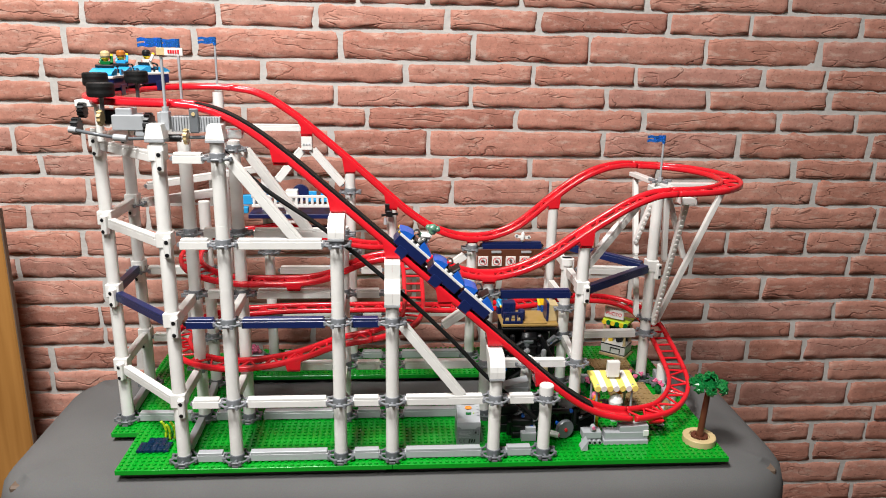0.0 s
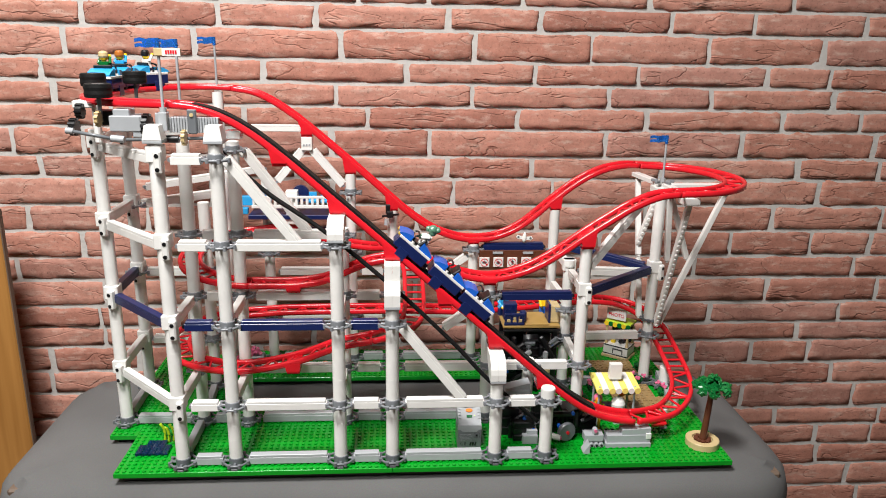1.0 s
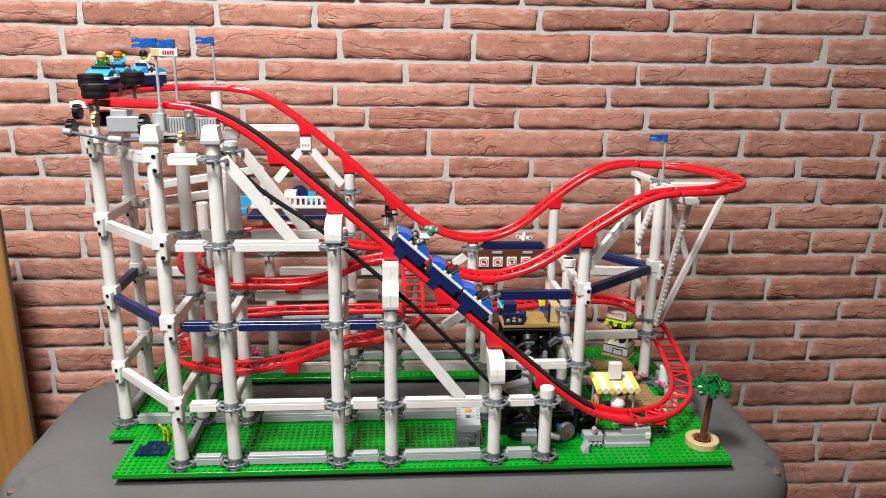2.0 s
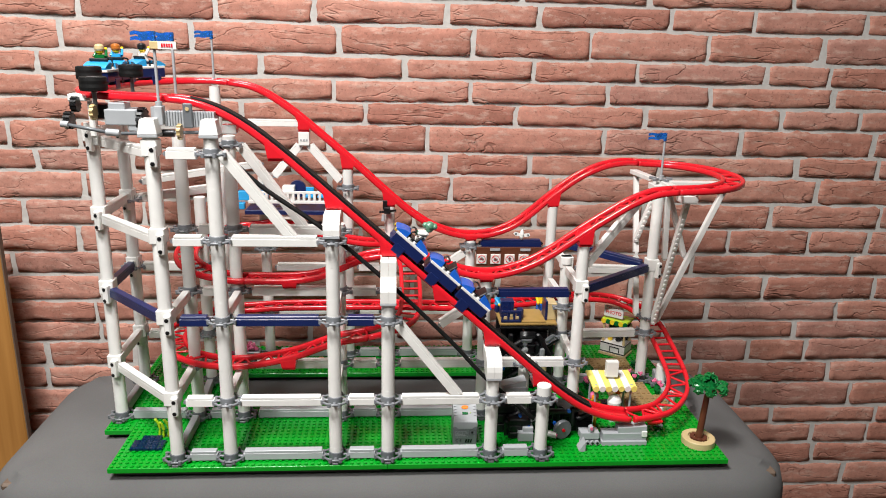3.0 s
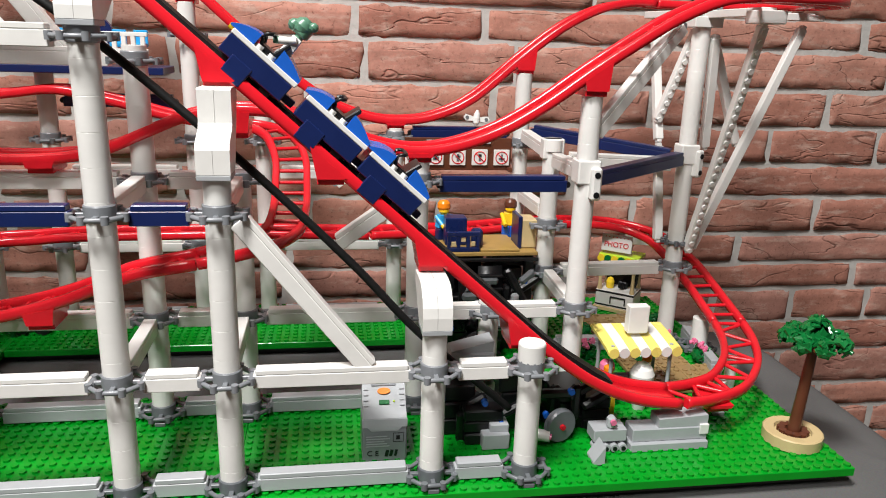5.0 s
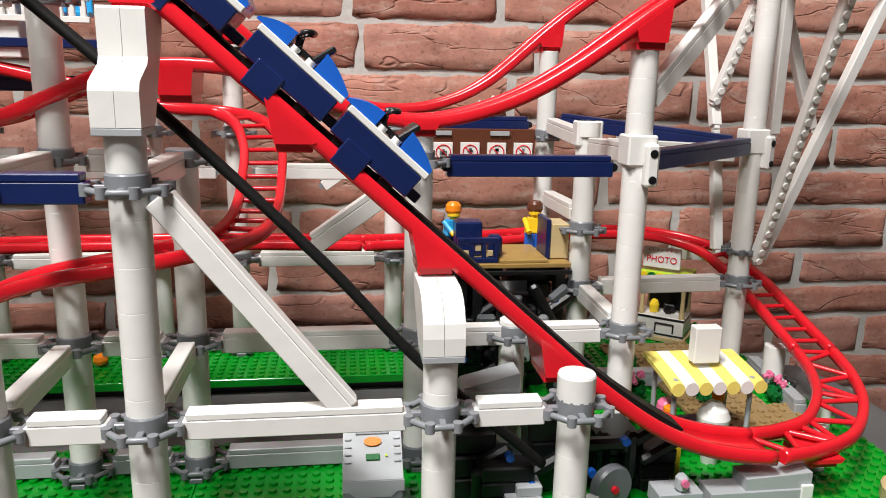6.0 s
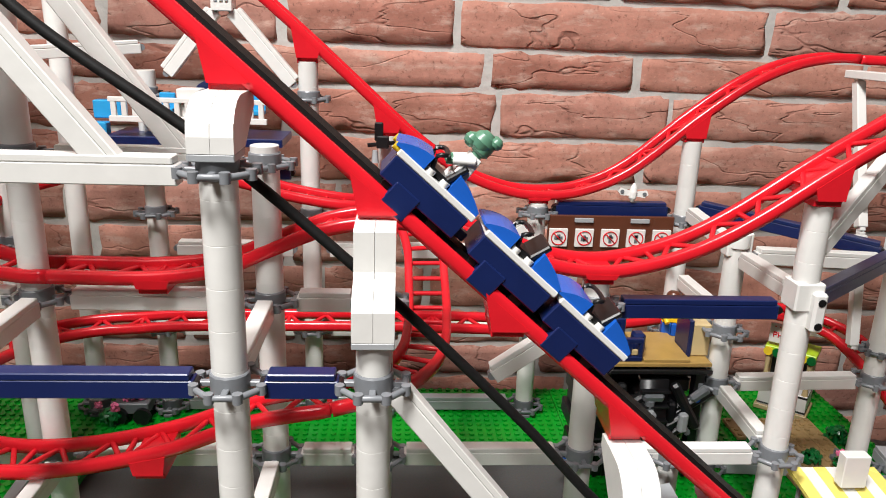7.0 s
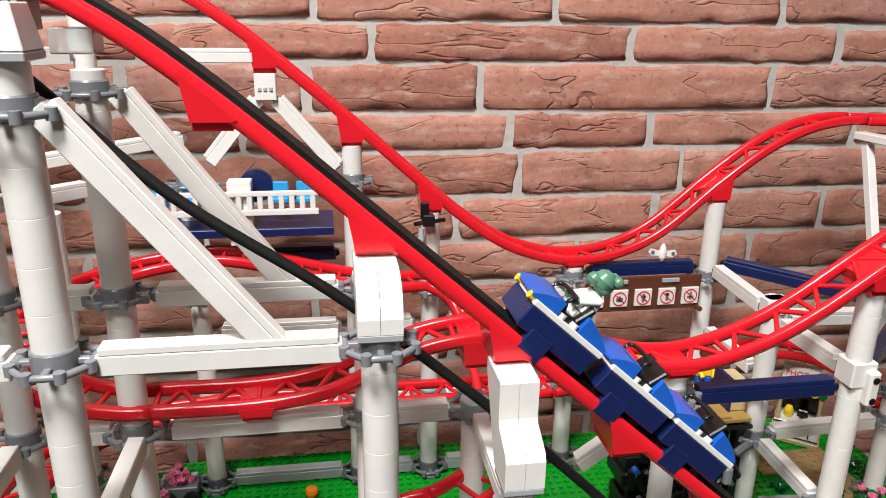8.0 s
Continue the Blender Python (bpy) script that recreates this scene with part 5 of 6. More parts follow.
def ledge():
    t = thing("grey_ledge", "light grey stepped ledge of plates on the green base", "ledge")
    bm = bmesh.new()
    box(bm, (0.060, 0.018, 0.0064), loc(0.3070, 0.016, 0.0034), 0.0005)
    box(bm, (0.058, 0.015, 0.0100), loc(0.3080, 0.018, 0.0116), 0.0005)
    part("block", bm, GREY, t)
    bm = bmesh.new()
    wedge(bm, 0.2990, 0.3370, 0.015, 0.0166, 0.0235, 0.0255)
    for v in bm.verts:
        v.co.y += 0.019
    part("upper_block", bm, GREY, t)
    bm = bmesh.new()
    box(bm, (0.0070, 0.0020, 0.0080), loc(0.3340, 0.0105, 0.0150), 0.0004)
    part("pale_tile", bm, WHITE, t)
    bm = bmesh.new()
    box(bm, (0.0250, 0.0150, 0.0096), loc(0.2620, 0.018, 0.0130), 0.0006)
    wedge(bm, 0.2440, 0.2520, 0.014, 0.0010, 0.0030, 0.0150)
    part("axle_block", bm, GREY, t)
    for k in range(4):
        bm = bmesh.new()
        m = loc(0.2525 + 0.0064 * k, 0.0125, 0.0040) @ pose(0, 0, 0, 90)
        lathe(bm, [(0.0016, -0.0045), (0.0031, -0.0045), (0.0031, 0.0045), (0.0016, 0.0045)], 12, m)
        part("tube", bm, GREY, t)
        # black disc over the tube end, for the shade in its bore
        bm = bmesh.new()
        cyl(bm, 0.0017, 0.0017, 0.0006, loc(0.2525 + 0.0064 * k, 0.0077, 0.0040) @ pose(0, 0, 0, 90), 10)
        part("tube_bore", bm, BLACK, t)
    bm = bmesh.new()
    box(bm, (0.0064, 0.0070, 0.0100), loc(0.2630, 0.014, 0.0225), 0.002)
    part("lever", bm, GREY, t)
    bm = bmesh.new()
    cyl(bm, 0.0022, 0.0022, 0.002, loc(0.2630, 0.0100, 0.0240) @ pose(0, 0, 0, 90), 10)
    part("pink_pin", bm, PINK, t)


ledge()


def battery_box():
    t = thing("battery_box", "dark and light grey battery box with orange button", "battery box", at=loc(0.0990, 0.0300, 0))
    bm = bmesh.new()
    box(bm, (0.0310, 0.0310, 0.0285), loc(0, 0, 0.0143), 0.0010)
    part("lower_case", bm, MIDGREY, t, "dark grey lower case")
    # pale upper case: a bevelled tab laps over the front, the lid slopes back
    bm = bmesh.new()
    prof = [(-0.0158, 0.0285), (-0.0158, 0.0335), (-0.0140, 0.0350), (0.0050, 0.0520), (0.0080, 0.0525), (0.0155, 0.0525), (0.0155, 0.0285)]
    va = [bm.verts.new((-0.0150, y, z)) for y, z in prof]
    vb = [bm.verts.new((0.0150, y, z)) for y, z in prof]
    k = len(prof)
    for i in range(k):
        bm.faces.new((va[i], va[(i + 1) % k], vb[(i + 1) % k], vb[i]))
    bm.faces.new(va[::-1])
    bm.faces.new(vb)
    tab = [(-0.0155, 0.0330), (-0.0155, 0.0270), (-0.0120, 0.0270), (-0.0090, 0.0240), (0.0090, 0.0240), (0.0120, 0.0270), (0.0155, 0.0270), (0.0155, 0.0330)]
    va = [bm.verts.new((x, -0.0162, z)) for x, z in tab]
    vb = [bm.verts.new((x, -0.0150, z)) for x, z in tab]
    k = len(tab)
    for i in range(k):
        bm.faces.new((va[i], va[(i + 1) % k], vb[(i + 1) % k], vb[i]))
    bm.faces.new(va)
    bm.faces.new(vb[::-1])
    bmesh.ops.recalc_face_normals(bm, faces=bm.faces)
    part("upper_case", bm, GREY, t)
    lid = loc(0, -0.0045, 0.0437) @ pose(0, 0, 0, 41.8)
    bm = bmesh.new()
    cyl(bm, 0.0024, 0.0024, 0.0014, lid @ loc(0, 0.0045, 0.0004) @ Matrix.Diagonal((1.9, 1, 1, 1)), 18)
    part("orange_button", bm, ORANGE, t, "orange oval button")
    bm = bmesh.new()
    box(bm, (0.0072, 0.0034, 0.0010), lid @ loc(0, -0.0036, 0.0003), 0.0003)
    part("green_switch", bm, DGREEN, t, "green slide switch")
    bm = bmesh.new()
    cyl(bm, 0.0007, 0.0007, 0.0010, lid @ loc(0.0068, -0.0030, 0.0003), 8)
    part("lamp_dot", bm, LIME, t, "small green lamp")
    bm = bmesh.new()
    box(bm, (0.0170, 0.0026, 0.0008), lid @ loc(0, 0.0098, 0.0002), 0.0003)
    part("slot", bm, MIDGREY, t)
    for sx in (-1, 1):
        for j in range(4):
            bm = bmesh.new()
            box(bm, (0.0034, 0.0010, 0.0010), lid @ loc(sx * 0.0125, -0.006 + 0.004 * j, 0.0003), 0.0003)
            part("grip_rib", bm, GREY, t)
    text_mesh("C E", 0.0056, BLACK, t, loc(-0.0082, -0.0157, 0.0065) @ pose(0, 0, 0, 90))
    for x, w in ((0.0015, 0.0022), (0.0046, 0.0022), (0.0078, 0.0018)):
        bm = bmesh.new()
        box(bm, (w, 0.0005, 0.0050), loc(x, -0.0157, 0.0065) @ pose(0, 0, 0, 0, 12), 0)
        part("mark", bm, BLACK, t)
    for k in range(5):
        bm = bmesh.new()
        box(bm, (0.0165 - 0.002 * (k % 3), 0.0004, 0.0006), loc(-0.0048 - 0.0008 * (k % 3), -0.0157, 0.0120 + 0.0019 * k), 0)
        part("print_line", bm, GREY, t)
    bm = bmesh.new()
    pts = [Vector((0.0095 + a * 0.0036, -0.0156, 0.0185 + c * 0.0034)) for a, c in ((-1, -1), (1, -1), (1, 1), (-1, 1))]
    sweep(bm, pts, round_prof(0.0003, 0.0003, 4), closed=True, up=Vector((0, 1, 0.01)))
    box(bm, (0.0026, 0.0004, 0.0030), loc(0.0092, -0.0157, 0.0185), 0)
    part("print_box", bm, BLACK, t)


battery_box()


# ---------- stall ----------
def stall():
    t = thing("food_stall", "snack stall with yellow and white striped awning", "stall", at=loc(-0.0125, -0.0040, 0))
    n = 7
    x0, w = 0.2890, 0.0610
    for k in range(n):
        sw = w / n
        cx = x0 + (k + 0.5) * sw
        bm = bmesh.new()
        prof = [(0.110, 0.0612), (0.098, 0.0600), (0.084, 0.0582), (0.071, 0.0560), (0.0665, 0.0547)]
        top = [[bm.verts.new((cx + s * sw / 2, y, z)) for y, z in prof] for s in (-1, 1)]
        bot = [[bm.verts.new((cx + s * sw / 2, y, z - 0.0028)) for y, z in prof] for s in (-1, 1)]
        for i in range(4):
            bm.faces.new((top[0][i], top[0][i + 1], top[1][i + 1], top[1][i]))
            bm.faces.new((bot[1][i], bot[1][i + 1], bot[0][i + 1], bot[0][i]))
        for s in (0, 1):
            for i in range(4):
                bm.faces.new((top[s][i], bot[s][i], bot[s][i + 1], top[s][i + 1]))
        bm.faces.new((top[0][0], top[1][0], bot[1][0], bot[0][0]))
        bm.faces.new((top[0][4], bot[0][4], bot[1][4], top[1][4]))
        bmesh.ops.recalc_face_normals(bm, faces=bm.faces)
        cyl(bm, sw * 0.49, sw * 0.49, 0.0024, loc(cx, 0.0672, 0.0535) @ pose(0, 0, 0, 90), 12)
        part("awning_stripe", bm, PALEYELLOW if k % 2 == 0 else WHITE, t, "yellow awning stripe" if k % 2 == 0 else "white awning stripe")
    bm = bmesh.new()
    box(bm, (0.0170, 0.0085, 0.0230), loc(0.3195, 0.0890, 0.0735), 0.0006)
    part("roof_box", bm, WHITE, t)
    for x in (0.295, 0.344):
        for y in (0.074, 0.102):
            bm = bmesh.new()
            cyl(bm, 0.0016, 0.0016, 0.057, loc(x, y, 0.0285), 8)
            part("post", bm, GREY, t)
    bm = bmesh.new()
    box(bm, (0.050, 0.012, 0.016), loc(0.317, 0.104, 0.0080), 0.0006)
    part("counter", bm, NAVY, t)
    bm = bmesh.new()
    box(bm, (0.0036, 0.0036, 0.0300), loc(0.2930, 0.060, 0.0150), 0.0004)
    part("yellow_post", bm, YELLOW, t)
    bm = bmesh.new()
    lathe(bm, [(0.0050, 0.0), (0.0066, 0.010), (0.0070, 0.022), (0.0095, 0.026), (0.0100, 0.031), (0.0080, 0.036), (0.0045, 0.040), (0.0010, 0.041)], 16, loc(0.3230, 0.076, 0.000))
    part("ice_cream_tub", bm, WHITE, t, "white scoop tub")
    for p in ((0.330, 0.085, 0.040), (0.296, 0.080, 0.034)):
        bm = bmesh.new()
        lathe(bm, [(0.001, -0.004), (0.0040, -0.002), (0.0040, 0.002), (0.001, 0.004)], 10, loc(*p))
        part("orange_fruit", bm, ORANGE, t)
    figure(pose(0.286, 0.0850, 0.0, 0, 0, -90), LIME, PINK, NAVY, "toy figure in lime green with pink cap at the stall")


stall()


# ---------- photo booth ----------
def booth():
    t = thing("photo_booth", "white photo booth with a green and yellow awning and PHOTO sign", "booth", at=pose(0.3800, 0.2960, 0, 0, 0, -38) @ Matrix.Diagonal((1, 1, 1.05, 1)))
    def p(name, fn, mat, label=""):
        bm = bmesh.new()
        fn(bm)
        return part(name, bm, mat, t, label)
    p("base", lambda bm: (box(bm, (0.046, 0.036, 0.0040), loc(0, 0, 0.0032), 0.0004)), TAN)
    p("counter", lambda bm: box(bm, (0.042, 0.032, 0.0180), loc(0, 0, 0.0142), 0.0005), WHITE)
    p("black_band", lambda bm: (box(bm, (0.0424, 0.0324, 0.0022), loc(0, 0, 0.0215), 0.0002), box(bm, (0.0424, 0.0324, 0.0018), loc(0, 0, 0.0072), 0.0002)), BLACK)
    p("window_frame", lambda bm: (box(bm, (0.0160, 0.0010, 0.0016), loc(0.004, -0.0164, 0.0170), 0.0002), box(bm, (0.0014, 0.0010, 0.0080), loc(-0.004, -0.0164, 0.0135), 0.0002), box(bm, (0.0014, 0.0010, 0.0080), loc(0.012, -0.0164, 0.0135), 0.0002)), BLACK)
    for x in (-0.018, 0.018):
        for y in (-0.013, 0.013):
            bm = bmesh.new()
            lathe(bm, [(0.0030, 0.023), (0.0022, 0.028), (0.0018, 0.040), (0.0026, 0.052)], 8, loc(x, y, 0))
            part("post", bm, TAN, t)
    p("roof", lambda bm: box(bm, (0.044, 0.030, 0.0040), loc(0, 0, 0.0600), 0.0006), LIME)
    for k in range(6):
        bm = bmesh.new()
        cyl(bm, 0.0040, 0.0040, 0.0020, loc(-0.0185 + 0.0074 * k, -0.0160, 0.0575) @ pose(0, 0, 0, 90), 10)
        part("awning_scallop", bm, DGREEN if k % 2 else YELLOW, t)
    sign = p("sign_panel", lambda bm: box(bm, (0.0330, 0.0030, 0.0180), loc(-0.004, -0.0110, 0.0740), 0.0005), WHITE, "white sign panel")
    text_mesh("PHOTO", 0.0078, RED, sign, loc(-0.004, -0.0128, 0.0725) @ pose(0, 0, 0, 90))
    for k in range(7):
        bm = bmesh.new()
        box(bm, (0.0010, 0.0004, 0.0010), loc(-0.016 + 0.004 * k, -0.0127, 0.0805), 0)
        part("dot", bm, RED, sign)
    p("back_sign", lambda bm: box(bm, (0.0330, 0.0030, 0.0180), loc(0.014, 0.0140, 0.0790) @ pose(0, 0, 0, 0, 0, 20), 0.0005), WHITE, "white sign panel")
    # black sheet put in for the shade inside the booth
    p("back_panel", lambda bm: box(bm, (0.036, 0.0030, 0.034), loc(0, 0.0125, 0.0400), 0.0004), BLACK)
    p("camera_body", lambda bm: (box(bm, (0.010, 0.008, 0.008), loc(0.004, 0.002, 0.0270), 0.001), cyl(bm, 0.003, 0.003, 0.006, loc(0.004, -0.004, 0.0275) @ pose(0, 0, 0, 90), 10)), BLACK)
    p("yellow_jar", lambda bm: lathe(bm, [(0.0010, 0.023), (0.0042, 0.0235), (0.0046, 0.030), (0.0030, 0.034), (0.0010, 0.035)], 12, loc(-0.009, -0.004, 0)), YELLOW)


booth()


# ---------- ground cover ----------
def path_tiles():
    t = thing("tile_path", "dark tan plank-grained path tiles on the green base", "path")
    rng = random.Random(9)
    for i in range(9):
        for j in range(11):
            x, y = 0.284 + 0.0162 * i, 0.098 + 0.0162 * j
            lean = 0.366 - 0.10 * (y - 0.10)
            if abs(x - lean) > 0.036:
                continue
            bm = bmesh.new()
            box(bm, (0.0158, 0.0158, 0.0030), loc(x, y, 0.0034 + rng.uniform(0, 0.0002)), 0.0003)
            for a in (-1, 1):
                for b in (-1, 1):
                    if rng.random() < 0.8:
                        cyl(bm, 0.0024, 0.0024, 0.0016, loc(x + a * 0.004, y + b * 0.004, 0.0056), 8)
            part("tile", bm, DTAN, t)


path_tiles()


def leaf_clump(bm, c, r, n, seed, mi=0, size=0.007):
    rng = random.Random(seed)
    for i in range(n):
        a, b = rng.uniform(0, 2 * math.pi), math.acos(rng.uniform(-0.35, 1))
        d = Vector((math.cos(a) * math.sin(b), math.sin(a) * math.sin(b), math.cos(b)))
        m = loc(*(Vector(c) + d * r * rng.uniform(0.75, 1.05))) @ d.to_track_quat("Z", "Y").to_matrix().to_4x4() @ Matrix.Rotation(rng.uniform(0, 6), 4, "Z")
        k = 5
        s = size * rng.uniform(0.8, 1.2)
        pts = [(0, 0, 0.0008)]
        for q in range(2 * k):
            rr = s * (1.0 if q % 2 == 0 else 0.62)
            pts.append((rr * math.cos(math.pi * q / k), rr * math.sin(math.pi * q / k), -0.0012 if q % 2 == 0 else 0))
        up = [bm.verts.new(m @ Vector(p)) for p in pts]
        dn = [bm.verts.new(m @ Vector((x, y, z - 0.0016))) for x, y, z in pts]
        for q in range(1, 2 * k + 1):
            nx = q % (2 * k) + 1
            for f in (bm.faces.new((up[0], up[q], up[nx])), bm.faces.new((dn[0], dn[nx], dn[q])), bm.faces.new((up[q], dn[q], dn[nx], up[nx]))):
                f.material_index = mi
        cyl(bm, 0.0017, 0.0017, 0.0018, m @ loc(0, 0, 0.0012), 7, mi)


def toy_tree():
    t = thing("toy_tree", "toy tree with brown trunk and green leaves in tan planter", "toy tree", at=loc(0.4075, 0.0118, 0))
    bm = bmesh.new()
    lathe(bm, [(0.0205, 0.0), (0.0215, 0.001), (0.0215, 0.0092), (0.0205, 0.0100), (0.0135, 0.0100), (0.0130, 0.0070)], 18)
    part("planter", bm, TAN, t, "tan round planter")
    bm = bmesh.new()
    for i in range(10):
        a = i * 0.63
        cyl(bm, 0.0030, 0.0030, 0.004, loc(0.0085 * math.cos(a), 0.0085 * math.sin(a), 0.0085), 8)
    part("soil_studs", bm, BROWN, t)
    bm = bmesh.new()
    lathe(bm, [(0.0052, 0.006), (0.0044, 0.020), (0.0040, 0.050), (0.0034, 0.082)], 10, pose(0, 0, 0, 0, 3.5, 0))
    part("trunk", bm, BROWN, t)
    bm = bmesh.new()
    for k in range(7):
        a = k * 0.9
        sweep(bm, spline([(0.0045, 0, 0.074), (0.0045 + 0.008 * math.cos(a), 0.008 * math.sin(a), 0.082), (0.0045 + 0.019 * math.cos(a), 0.019 * math.sin(a), 0.084)], 0.004), round_prof(0.0014, 0.0014, 6))
    part("limbs", bm, BROWN, t)
    bm = bmesh.new()
    for k in range(7):
        a = k * 0.9
        leaf_clump(bm, (0.0045 + 0.018 * math.cos(a), 0.018 * math.sin(a), 0.083), 0.0062, 8, 20 + k, 0, 0.0066)
    leaf_clump(bm, (0.0045, 0, 0.088), 0.0120, 18, 40, 0, 0.0070)
    part("crown", bm, DGREEN, t)


toy_tree()


def shrub(x, y, seed, flower=None, r=0.010):
    t = thing("toy_shrub", "small green toy shrub" + (" with pink blossoms" if flower else "") + " on the base", "shrub", "toy shrubs", at=loc(x, y, 0))
    bm = bmesh.new()
    cyl(bm, 0.0026, 0.0030, 0.010, loc(0, 0, 0.005), 8)
    leaf_clump(bm, (0, 0, 0.009), r * 0.8, 11, seed, 0, 0.0055)
    part("leaves", bm, DGREEN, t)
    if flower:
        rng = random.Random(seed)
        for k in range(3):
            bm = bmesh.new()
            leaf_clump(bm, (rng.uniform(-r, r), rng.uniform(-r, 0), 0.016 + 0.003 * k), 0.0018, 5, seed + k, 0, 0.0026)
            part("blossom", bm, flower, t)


for i, (x, y, fl) in enumerate(((0.300, 0.166, PINK), (0.312, 0.214, None), (0.345, 0.150, None), (0.376, 0.186, PINK), (0.405, 0.150, PINK), (0.352, 0.196, None), (0.276, 0.128, PINK), (0.395, 0.232, None), (-0.236, 0.262, PINK), (-0.222, 0.296, PINK))):
    shrub(x, y, 60 + i, fl)


def pond():
    t = thing("pond", "small dark blue tile pond with lime reeds on the base", "pond", at=loc(-0.3020, 0.0250, 0))
    for i in range(-2, 3):
        for j in range(-1, 2):
            if abs(i) == 2 and j == 1:
                continue
            bm = bmesh.new()
            box(bm, (0.0077, 0.0105, 0.0030), loc(i * 0.0080, j * 0.0108, 0.0032), 0.0003)
            part("tile", bm, POND, t)
    for k, (x, y) in enumerate(((0.006, 0.022), (0.012, 0.018), (0.018, 0.020), (0.022, 0.016))):
        bm = bmesh.new()
        sweep(bm, spline([(x, y, 0), (x + 0.001, y, 0.010), (x - 0.0006, y, 0.019), (x - 0.004, y - 0.001, 0.0255 - 0.002 * (k % 2))], 0.003), round_prof(0.0018, 0.0018, 6))
        part("reed", bm, LIME, t)


pond()


# ---------- back platform ----------
def back_platform():
    t = thing("rest_platform", "navy platform with white picket fence and azure chairs behind the tower", "platform", at=loc(-0.150, 0.123, -0.024) @ Matrix.Diagonal((1.22, 1, 1, 1)) @ loc(0.130, 0, 0))
    def p(name, fn, mat, label=""):
        bm = bmesh.new()
        fn(bm)
        return part(name, bm, mat, t, label)
    p("floor_plate", lambda bm: box(bm, (0.110, 0.050, 0.0064), loc(-0.128, 0.157, 0.2735), 0.0005), NAVY)
    fence = p("fence", lambda bm: (box(bm, (0.096, 0.0036, 0.0036), loc(-0.130, 0.132, 0.3045), 0.0004), box(bm, (0.096, 0.0036, 0.0044), loc(-0.130, 0.132, 0.2900), 0.0004)), WHITE)
    for k in range(15):
        bm = bmesh.new()
        box(bm, (0.0032, 0.0032, 0.0130), loc(-0.1750 + 0.0064 * k, 0.132, 0.2970), 0.0004)
        part("picket", bm, WHITE, fence)
    p("white_pillar", lambda bm: box(bm, (0.0145, 0.0150, 0.0500), loc(-0.1300, 0.142, 0.2880), 0.0006), WHITE)
    p("wheel", lambda bm: cyl(bm, 0.0130, 0.0130, 0.006, loc(-0.1210, 0.158, 0.3050) @ Matrix.Diagonal((1 / 1.22, 1, 1, 1)) @ pose(0, 0, 0, 90), 18), NAVY)
    for x in (-0.106, -0.091, -0.148, -0.162):
        bm = bmesh.new()
        box(bm, (0.0100, 0.0100, 0.0040), loc(x, 0.150, 0.2950), 0.0006)
        box(bm, (0.0100, 0.0026, 0.0140), loc(x, 0.156, 0.3010), 0.0006)
        part("chair", bm, AZURE, t, "azure chair")
    p("azure_block", lambda bm: (box(bm, (0.018, 0.012, 0.014), loc(-0.186, 0.160, 0.2940), 0.0008), box(bm, (0.010, 0.010, 0.010), loc(-0.190, 0.150, 0.2800), 0.0008)), AZURE)


back_platform()


def clamp():
    t = thing("clamp", "black plastic clamp on top of a white column", "clamp", at=loc(-0.004, ROW4 - 0.016, 0.2500))
    bm = bmesh.new()
    box(bm, (0.010, 0.008, 0.010), None, 0.001)
    box(bm, (0.007, 0.004, 0.015), loc(-0.0030, 0, 0.008), 0.001)
    part("body", bm, BLACK, t)
    bm = bmesh.new()
    sweep(bm, [Vector((-0.012, 0, -0.003)), Vector((0.014, 0, 0.0))], round_prof(0.0018, 0.0018, 6))
    part("arm", bm, BLACK, t)
    bm = bmesh.new()
    cyl(bm, 0.0030, 0.0020, 0.010, loc(-0.0060, 0, -0.012), 8)
    part("nozzle", bm, GREY, t)


clamp()
bm = bmesh.new()
lathe(bm, [(0.0020, 0.0), (0.0052, 0.0015), (0.0060, 0.0045), (0.0050, 0.0078), (0.0020, 0.0092)], 14)
ob = part("toy_pumpkin", bm, ORANGE)
ob.matrix_basis = loc(-0.1080, 0.2640, 0.0016)
tagged(ob, "small orange toy pumpkin on the green base", "toy pumpkin")


def cart():
    t = thing("toy_cart", "dark toy cart with pink flowers at the back of the base", "toy cart", at=loc(-0.2200, 0.2750, 0))
    bm = bmesh.new()
    box(bm, (0.030, 0.018, 0.010), loc(0, 0, 0.014), 0.0008)
    part("body", bm, DGREY, t)
    for x in (-0.010, 0.010):
        bm = bmesh.new()
        cyl(bm, 0.0075, 0.0075, 0.004, loc(x, -0.011, 0.0080) @ pose(0, 0, 0, 90), 16)
        part("wheel", bm, BLACK, t)
    for k in range(6):
        bm = bmesh.new()
        leaf_clump(bm, (0.0075 * math.cos(k), 0.0055 * math.sin(k), 0.022 + 0.003 * (k % 2)), 0.0024, 6, 5 + k, 0, 0.0034)
        part("flower", bm, PINK, t)


cart()


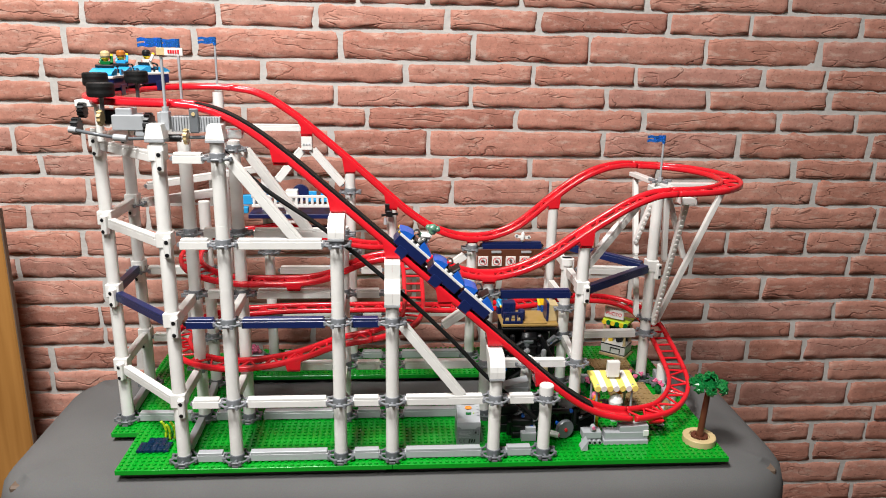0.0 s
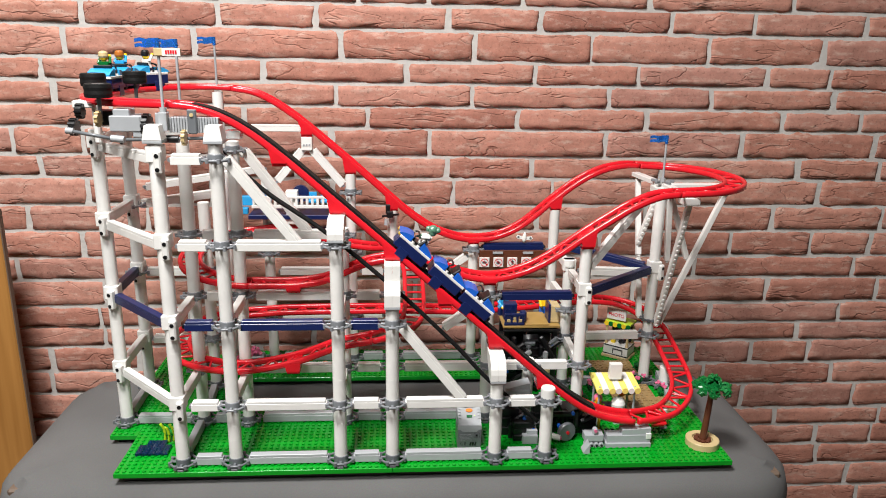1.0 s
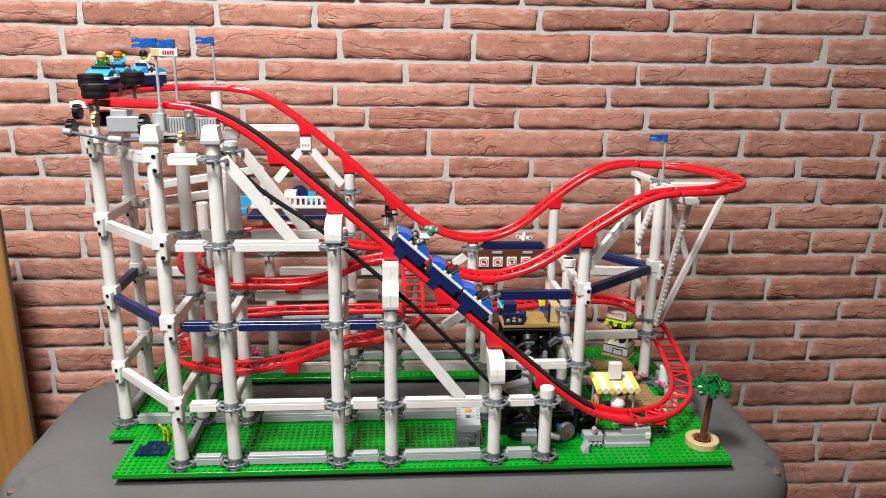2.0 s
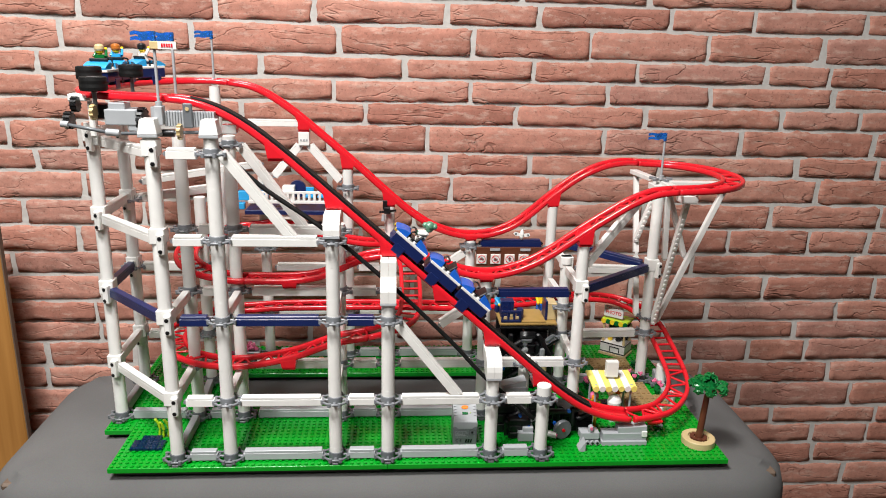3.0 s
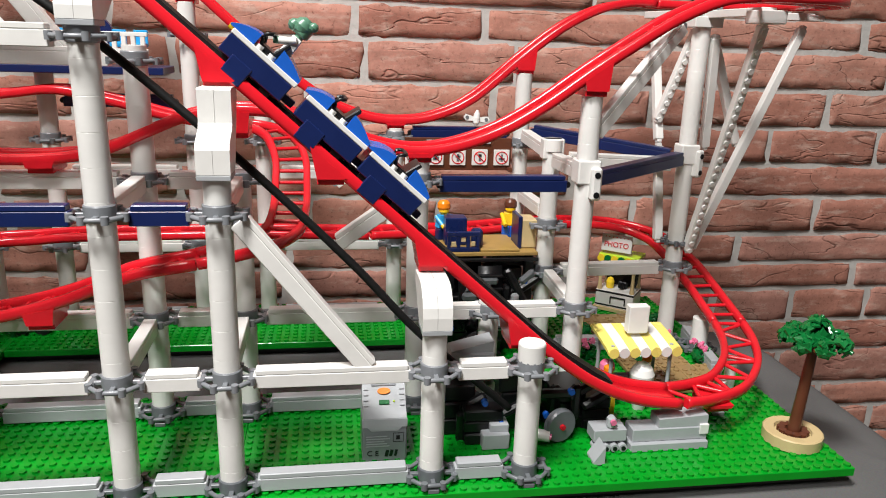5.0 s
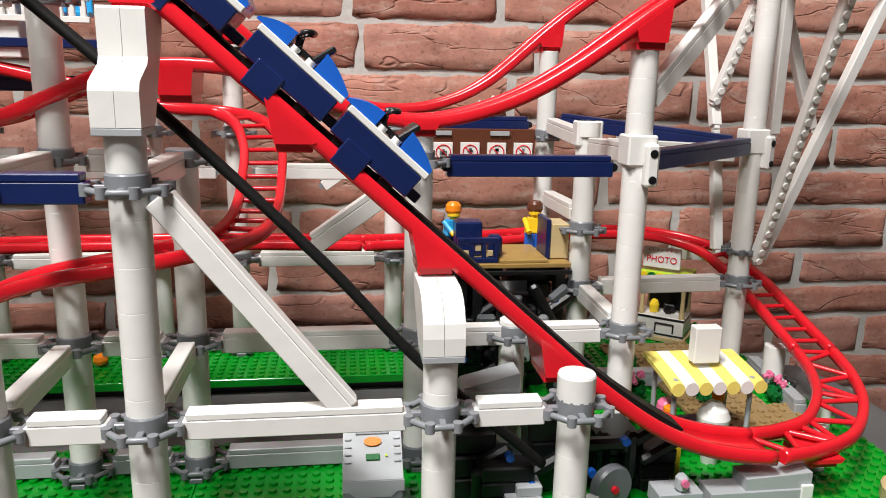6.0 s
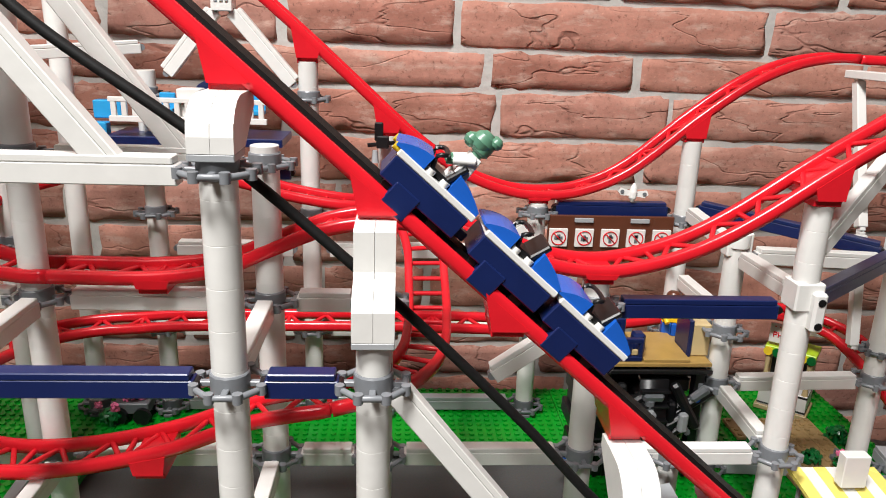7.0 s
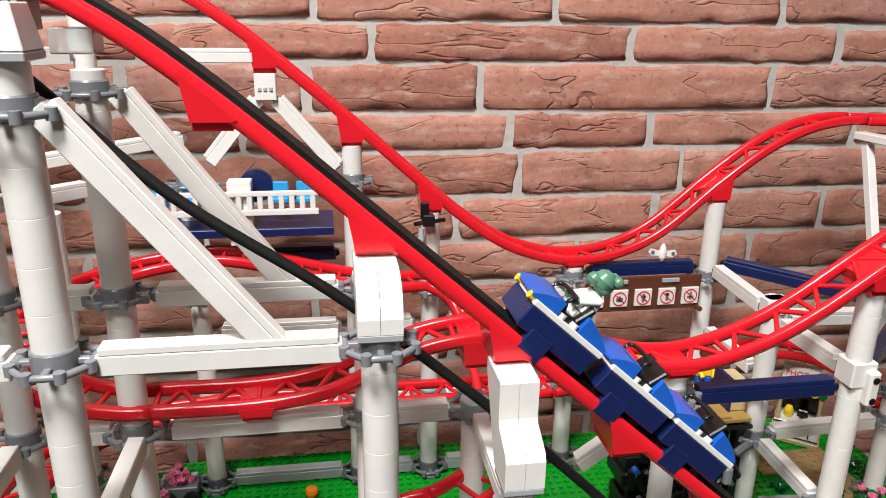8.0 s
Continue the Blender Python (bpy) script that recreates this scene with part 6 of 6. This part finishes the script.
# ---------- bricks of the wall ----------
COURSE_TOP = [0.561, 0.523, 0.475, 0.439, 0.402, 0.366, 0.320, 0.283, 0.237, 0.192, 0.146, 0.106, 0.058, 0.019, -0.017, -0.063, -0.106, -0.157, -0.194, -0.237, -0.281, -0.329]
COURSE_JOINTS = {
    0: (-0.479, -0.273, -0.120, 0.089, 0.239, 0.455, 0.596), 1: (-0.511, -0.313, -0.083, 0.134, 0.326, 0.523, 0.721),
    2: (-0.40, -0.205, 0.022, 0.234, 0.407, 0.628), 3: (-0.536, -0.282, -0.091, 0.130, 0.360, 0.536, 0.750),
    4: (-0.45, -0.24, -0.039, 0.209, 0.426, 0.666, 0.803), 5: (-0.498, -0.262, -0.10, 0.061, 0.360, 0.598),
    6: (-0.42, -0.16, 0.093, 0.235, 0.460, 0.703), 7: (-0.50, -0.30, -0.10, 0.274, 0.52, 0.750),
    8: (-0.41, -0.20, 0.04, 0.25, 0.44, 0.671, 0.873), 9: (-0.52, -0.31, -0.05, 0.17, 0.364, 0.600, 0.748),
    10: (0.539, 0.836), 11: (0.43, 0.679), 12: (0.576, 0.824), 13: (0.50, 0.747), 14: (0.666,), 15: (0.58, 0.828),
    16: (0.66, 0.880), 17: (0.732,), 18: (0.820,), 20: (0.897,),
}


def brick_shape(length, h, seed):
    """A hand-made brick face: uneven front, worn rim, chipped corners."""
    r = random.Random(seed)
    bm = bmesh.new()
    nx = max(6, int(length / 0.009))
    us = [0, 0.0035 / length] + [i / nx for i in range(1, nx)] + [1 - 0.0035 / length, 1]
    ws = [0, 0.05, 0.30, 0.70, 0.95, 1]
    grid = []
    tilt, cant = r.uniform(-0.0014, 0.0014), r.uniform(-0.0007, 0.0007)
    for j, w in enumerate(ws):
        row = []
        for i, u in enumerate(us):
            x, z = (u - 0.5) * length, (w - 0.5) * h
            ex, ez = i in (0, len(us) - 1), j in (0, len(ws) - 1)
            wob = noise.noise(Vector((x * 22 + seed * 3.7, j * 0.45, seed * 1.3)))
            y = -0.0105 + tilt * (u - 0.5) * 2 + cant * (w - 0.5) * 2 - 0.0016 * wob - 0.0007 * noise.noise(Vector((x * 70, z * 60, seed)))
            if ez:
                z += 0.0036 * noise.noise(Vector((x * 28, seed * 2.1, w * 9))) + 0.0030 * noise.noise(Vector((x * 110, seed * 1.1, w * 5))) - (0.0008 if w > 0.5 else -0.0008)
            if ex:
                x += 0.0050 * noise.noise(Vector((w * 3.0, seed * 1.7, u * 9)))
            if ex or ez:
                y += 0.0022
            if ex and ez:
                x -= math.copysign(0.0030 + 0.007 * r.random(), x)
                z -= math.copysign(0.0020 + 0.004 * r.random(), z)
                y += 0.001
            if i in (1, len(us) - 2) and ez:
                z -= math.copysign(0.0012 + 0.0030 * r.random(), z)
            row.append(bm.verts.new((x, y, z)))
        grid.append(row)
    for j in range(len(ws) - 1):
        for i in range(len(us) - 1):
            f = bm.faces.new((grid[j][i], grid[j][i + 1], grid[j + 1][i + 1], grid[j + 1][i]))
            f.smooth = True
    nu, nw = len(us), len(ws)
    rim = [grid[0][i] for i in range(nu)] + [grid[j][nu - 1] for j in range(1, nw)] + [grid[nw - 1][i] for i in range(nu - 2, -1, -1)] + [grid[j][0] for j in range(nw - 2, 0, -1)]
    back = [bm.verts.new((v.co.x, 0.004, v.co.z)) for v in rim]
    n = len(rim)
    for i in range(n):
        bm.faces.new((rim[(i + 1) % n], rim[i], back[i], back[(i + 1) % n]))
    me = bpy.data.meshes.new("brick")
    bm.to_mesh(me)
    bm.free()
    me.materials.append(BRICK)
    return me


def bricks():
    rng = random.Random(7)
    tops = [0.6920, 0.6480, 0.6050] + COURSE_TOP + [-0.372, -0.415, -0.458, -0.50]
    seed = 0
    for c, (top, bot) in enumerate(zip(tops, tops[1:])):
        known = list(COURSE_JOINTS.get(c - 3, ()))
        if not known:
            known = [rng.uniform(-0.1, 0.1)]
        xs = sorted(known)
        while xs[0] > -1.0:
            xs.insert(0, xs[0] - rng.choice((0.11, 0.15, 0.19, 0.21, 0.24)))
        while xs[-1] < 1.15:
            xs.append(xs[-1] + rng.choice((0.11, 0.15, 0.19, 0.21, 0.24)))
        full = [xs[0]]
        for a, b in zip(xs, xs[1:]):
            if b - a > 0.32:
                full.append(a + (b - a) * rng.uniform(0.4, 0.6))
            full.append(b)
        for a, b in zip(full, full[1:]):
            seed += 1
            gap = rng.uniform(0.0055, 0.0105)
            ob = new("brick", brick_shape(b - a - gap, top - bot - rng.uniform(0.0030, 0.0058), seed))
            ob.parent = brick_wall
            ob.matrix_basis = loc((a + b) / 2, WALL_Y + 0.0117, (top + bot) / 2) @ pose(0, 0, 0, 0, rng.uniform(-0.5, 0.5), 0)


bricks()
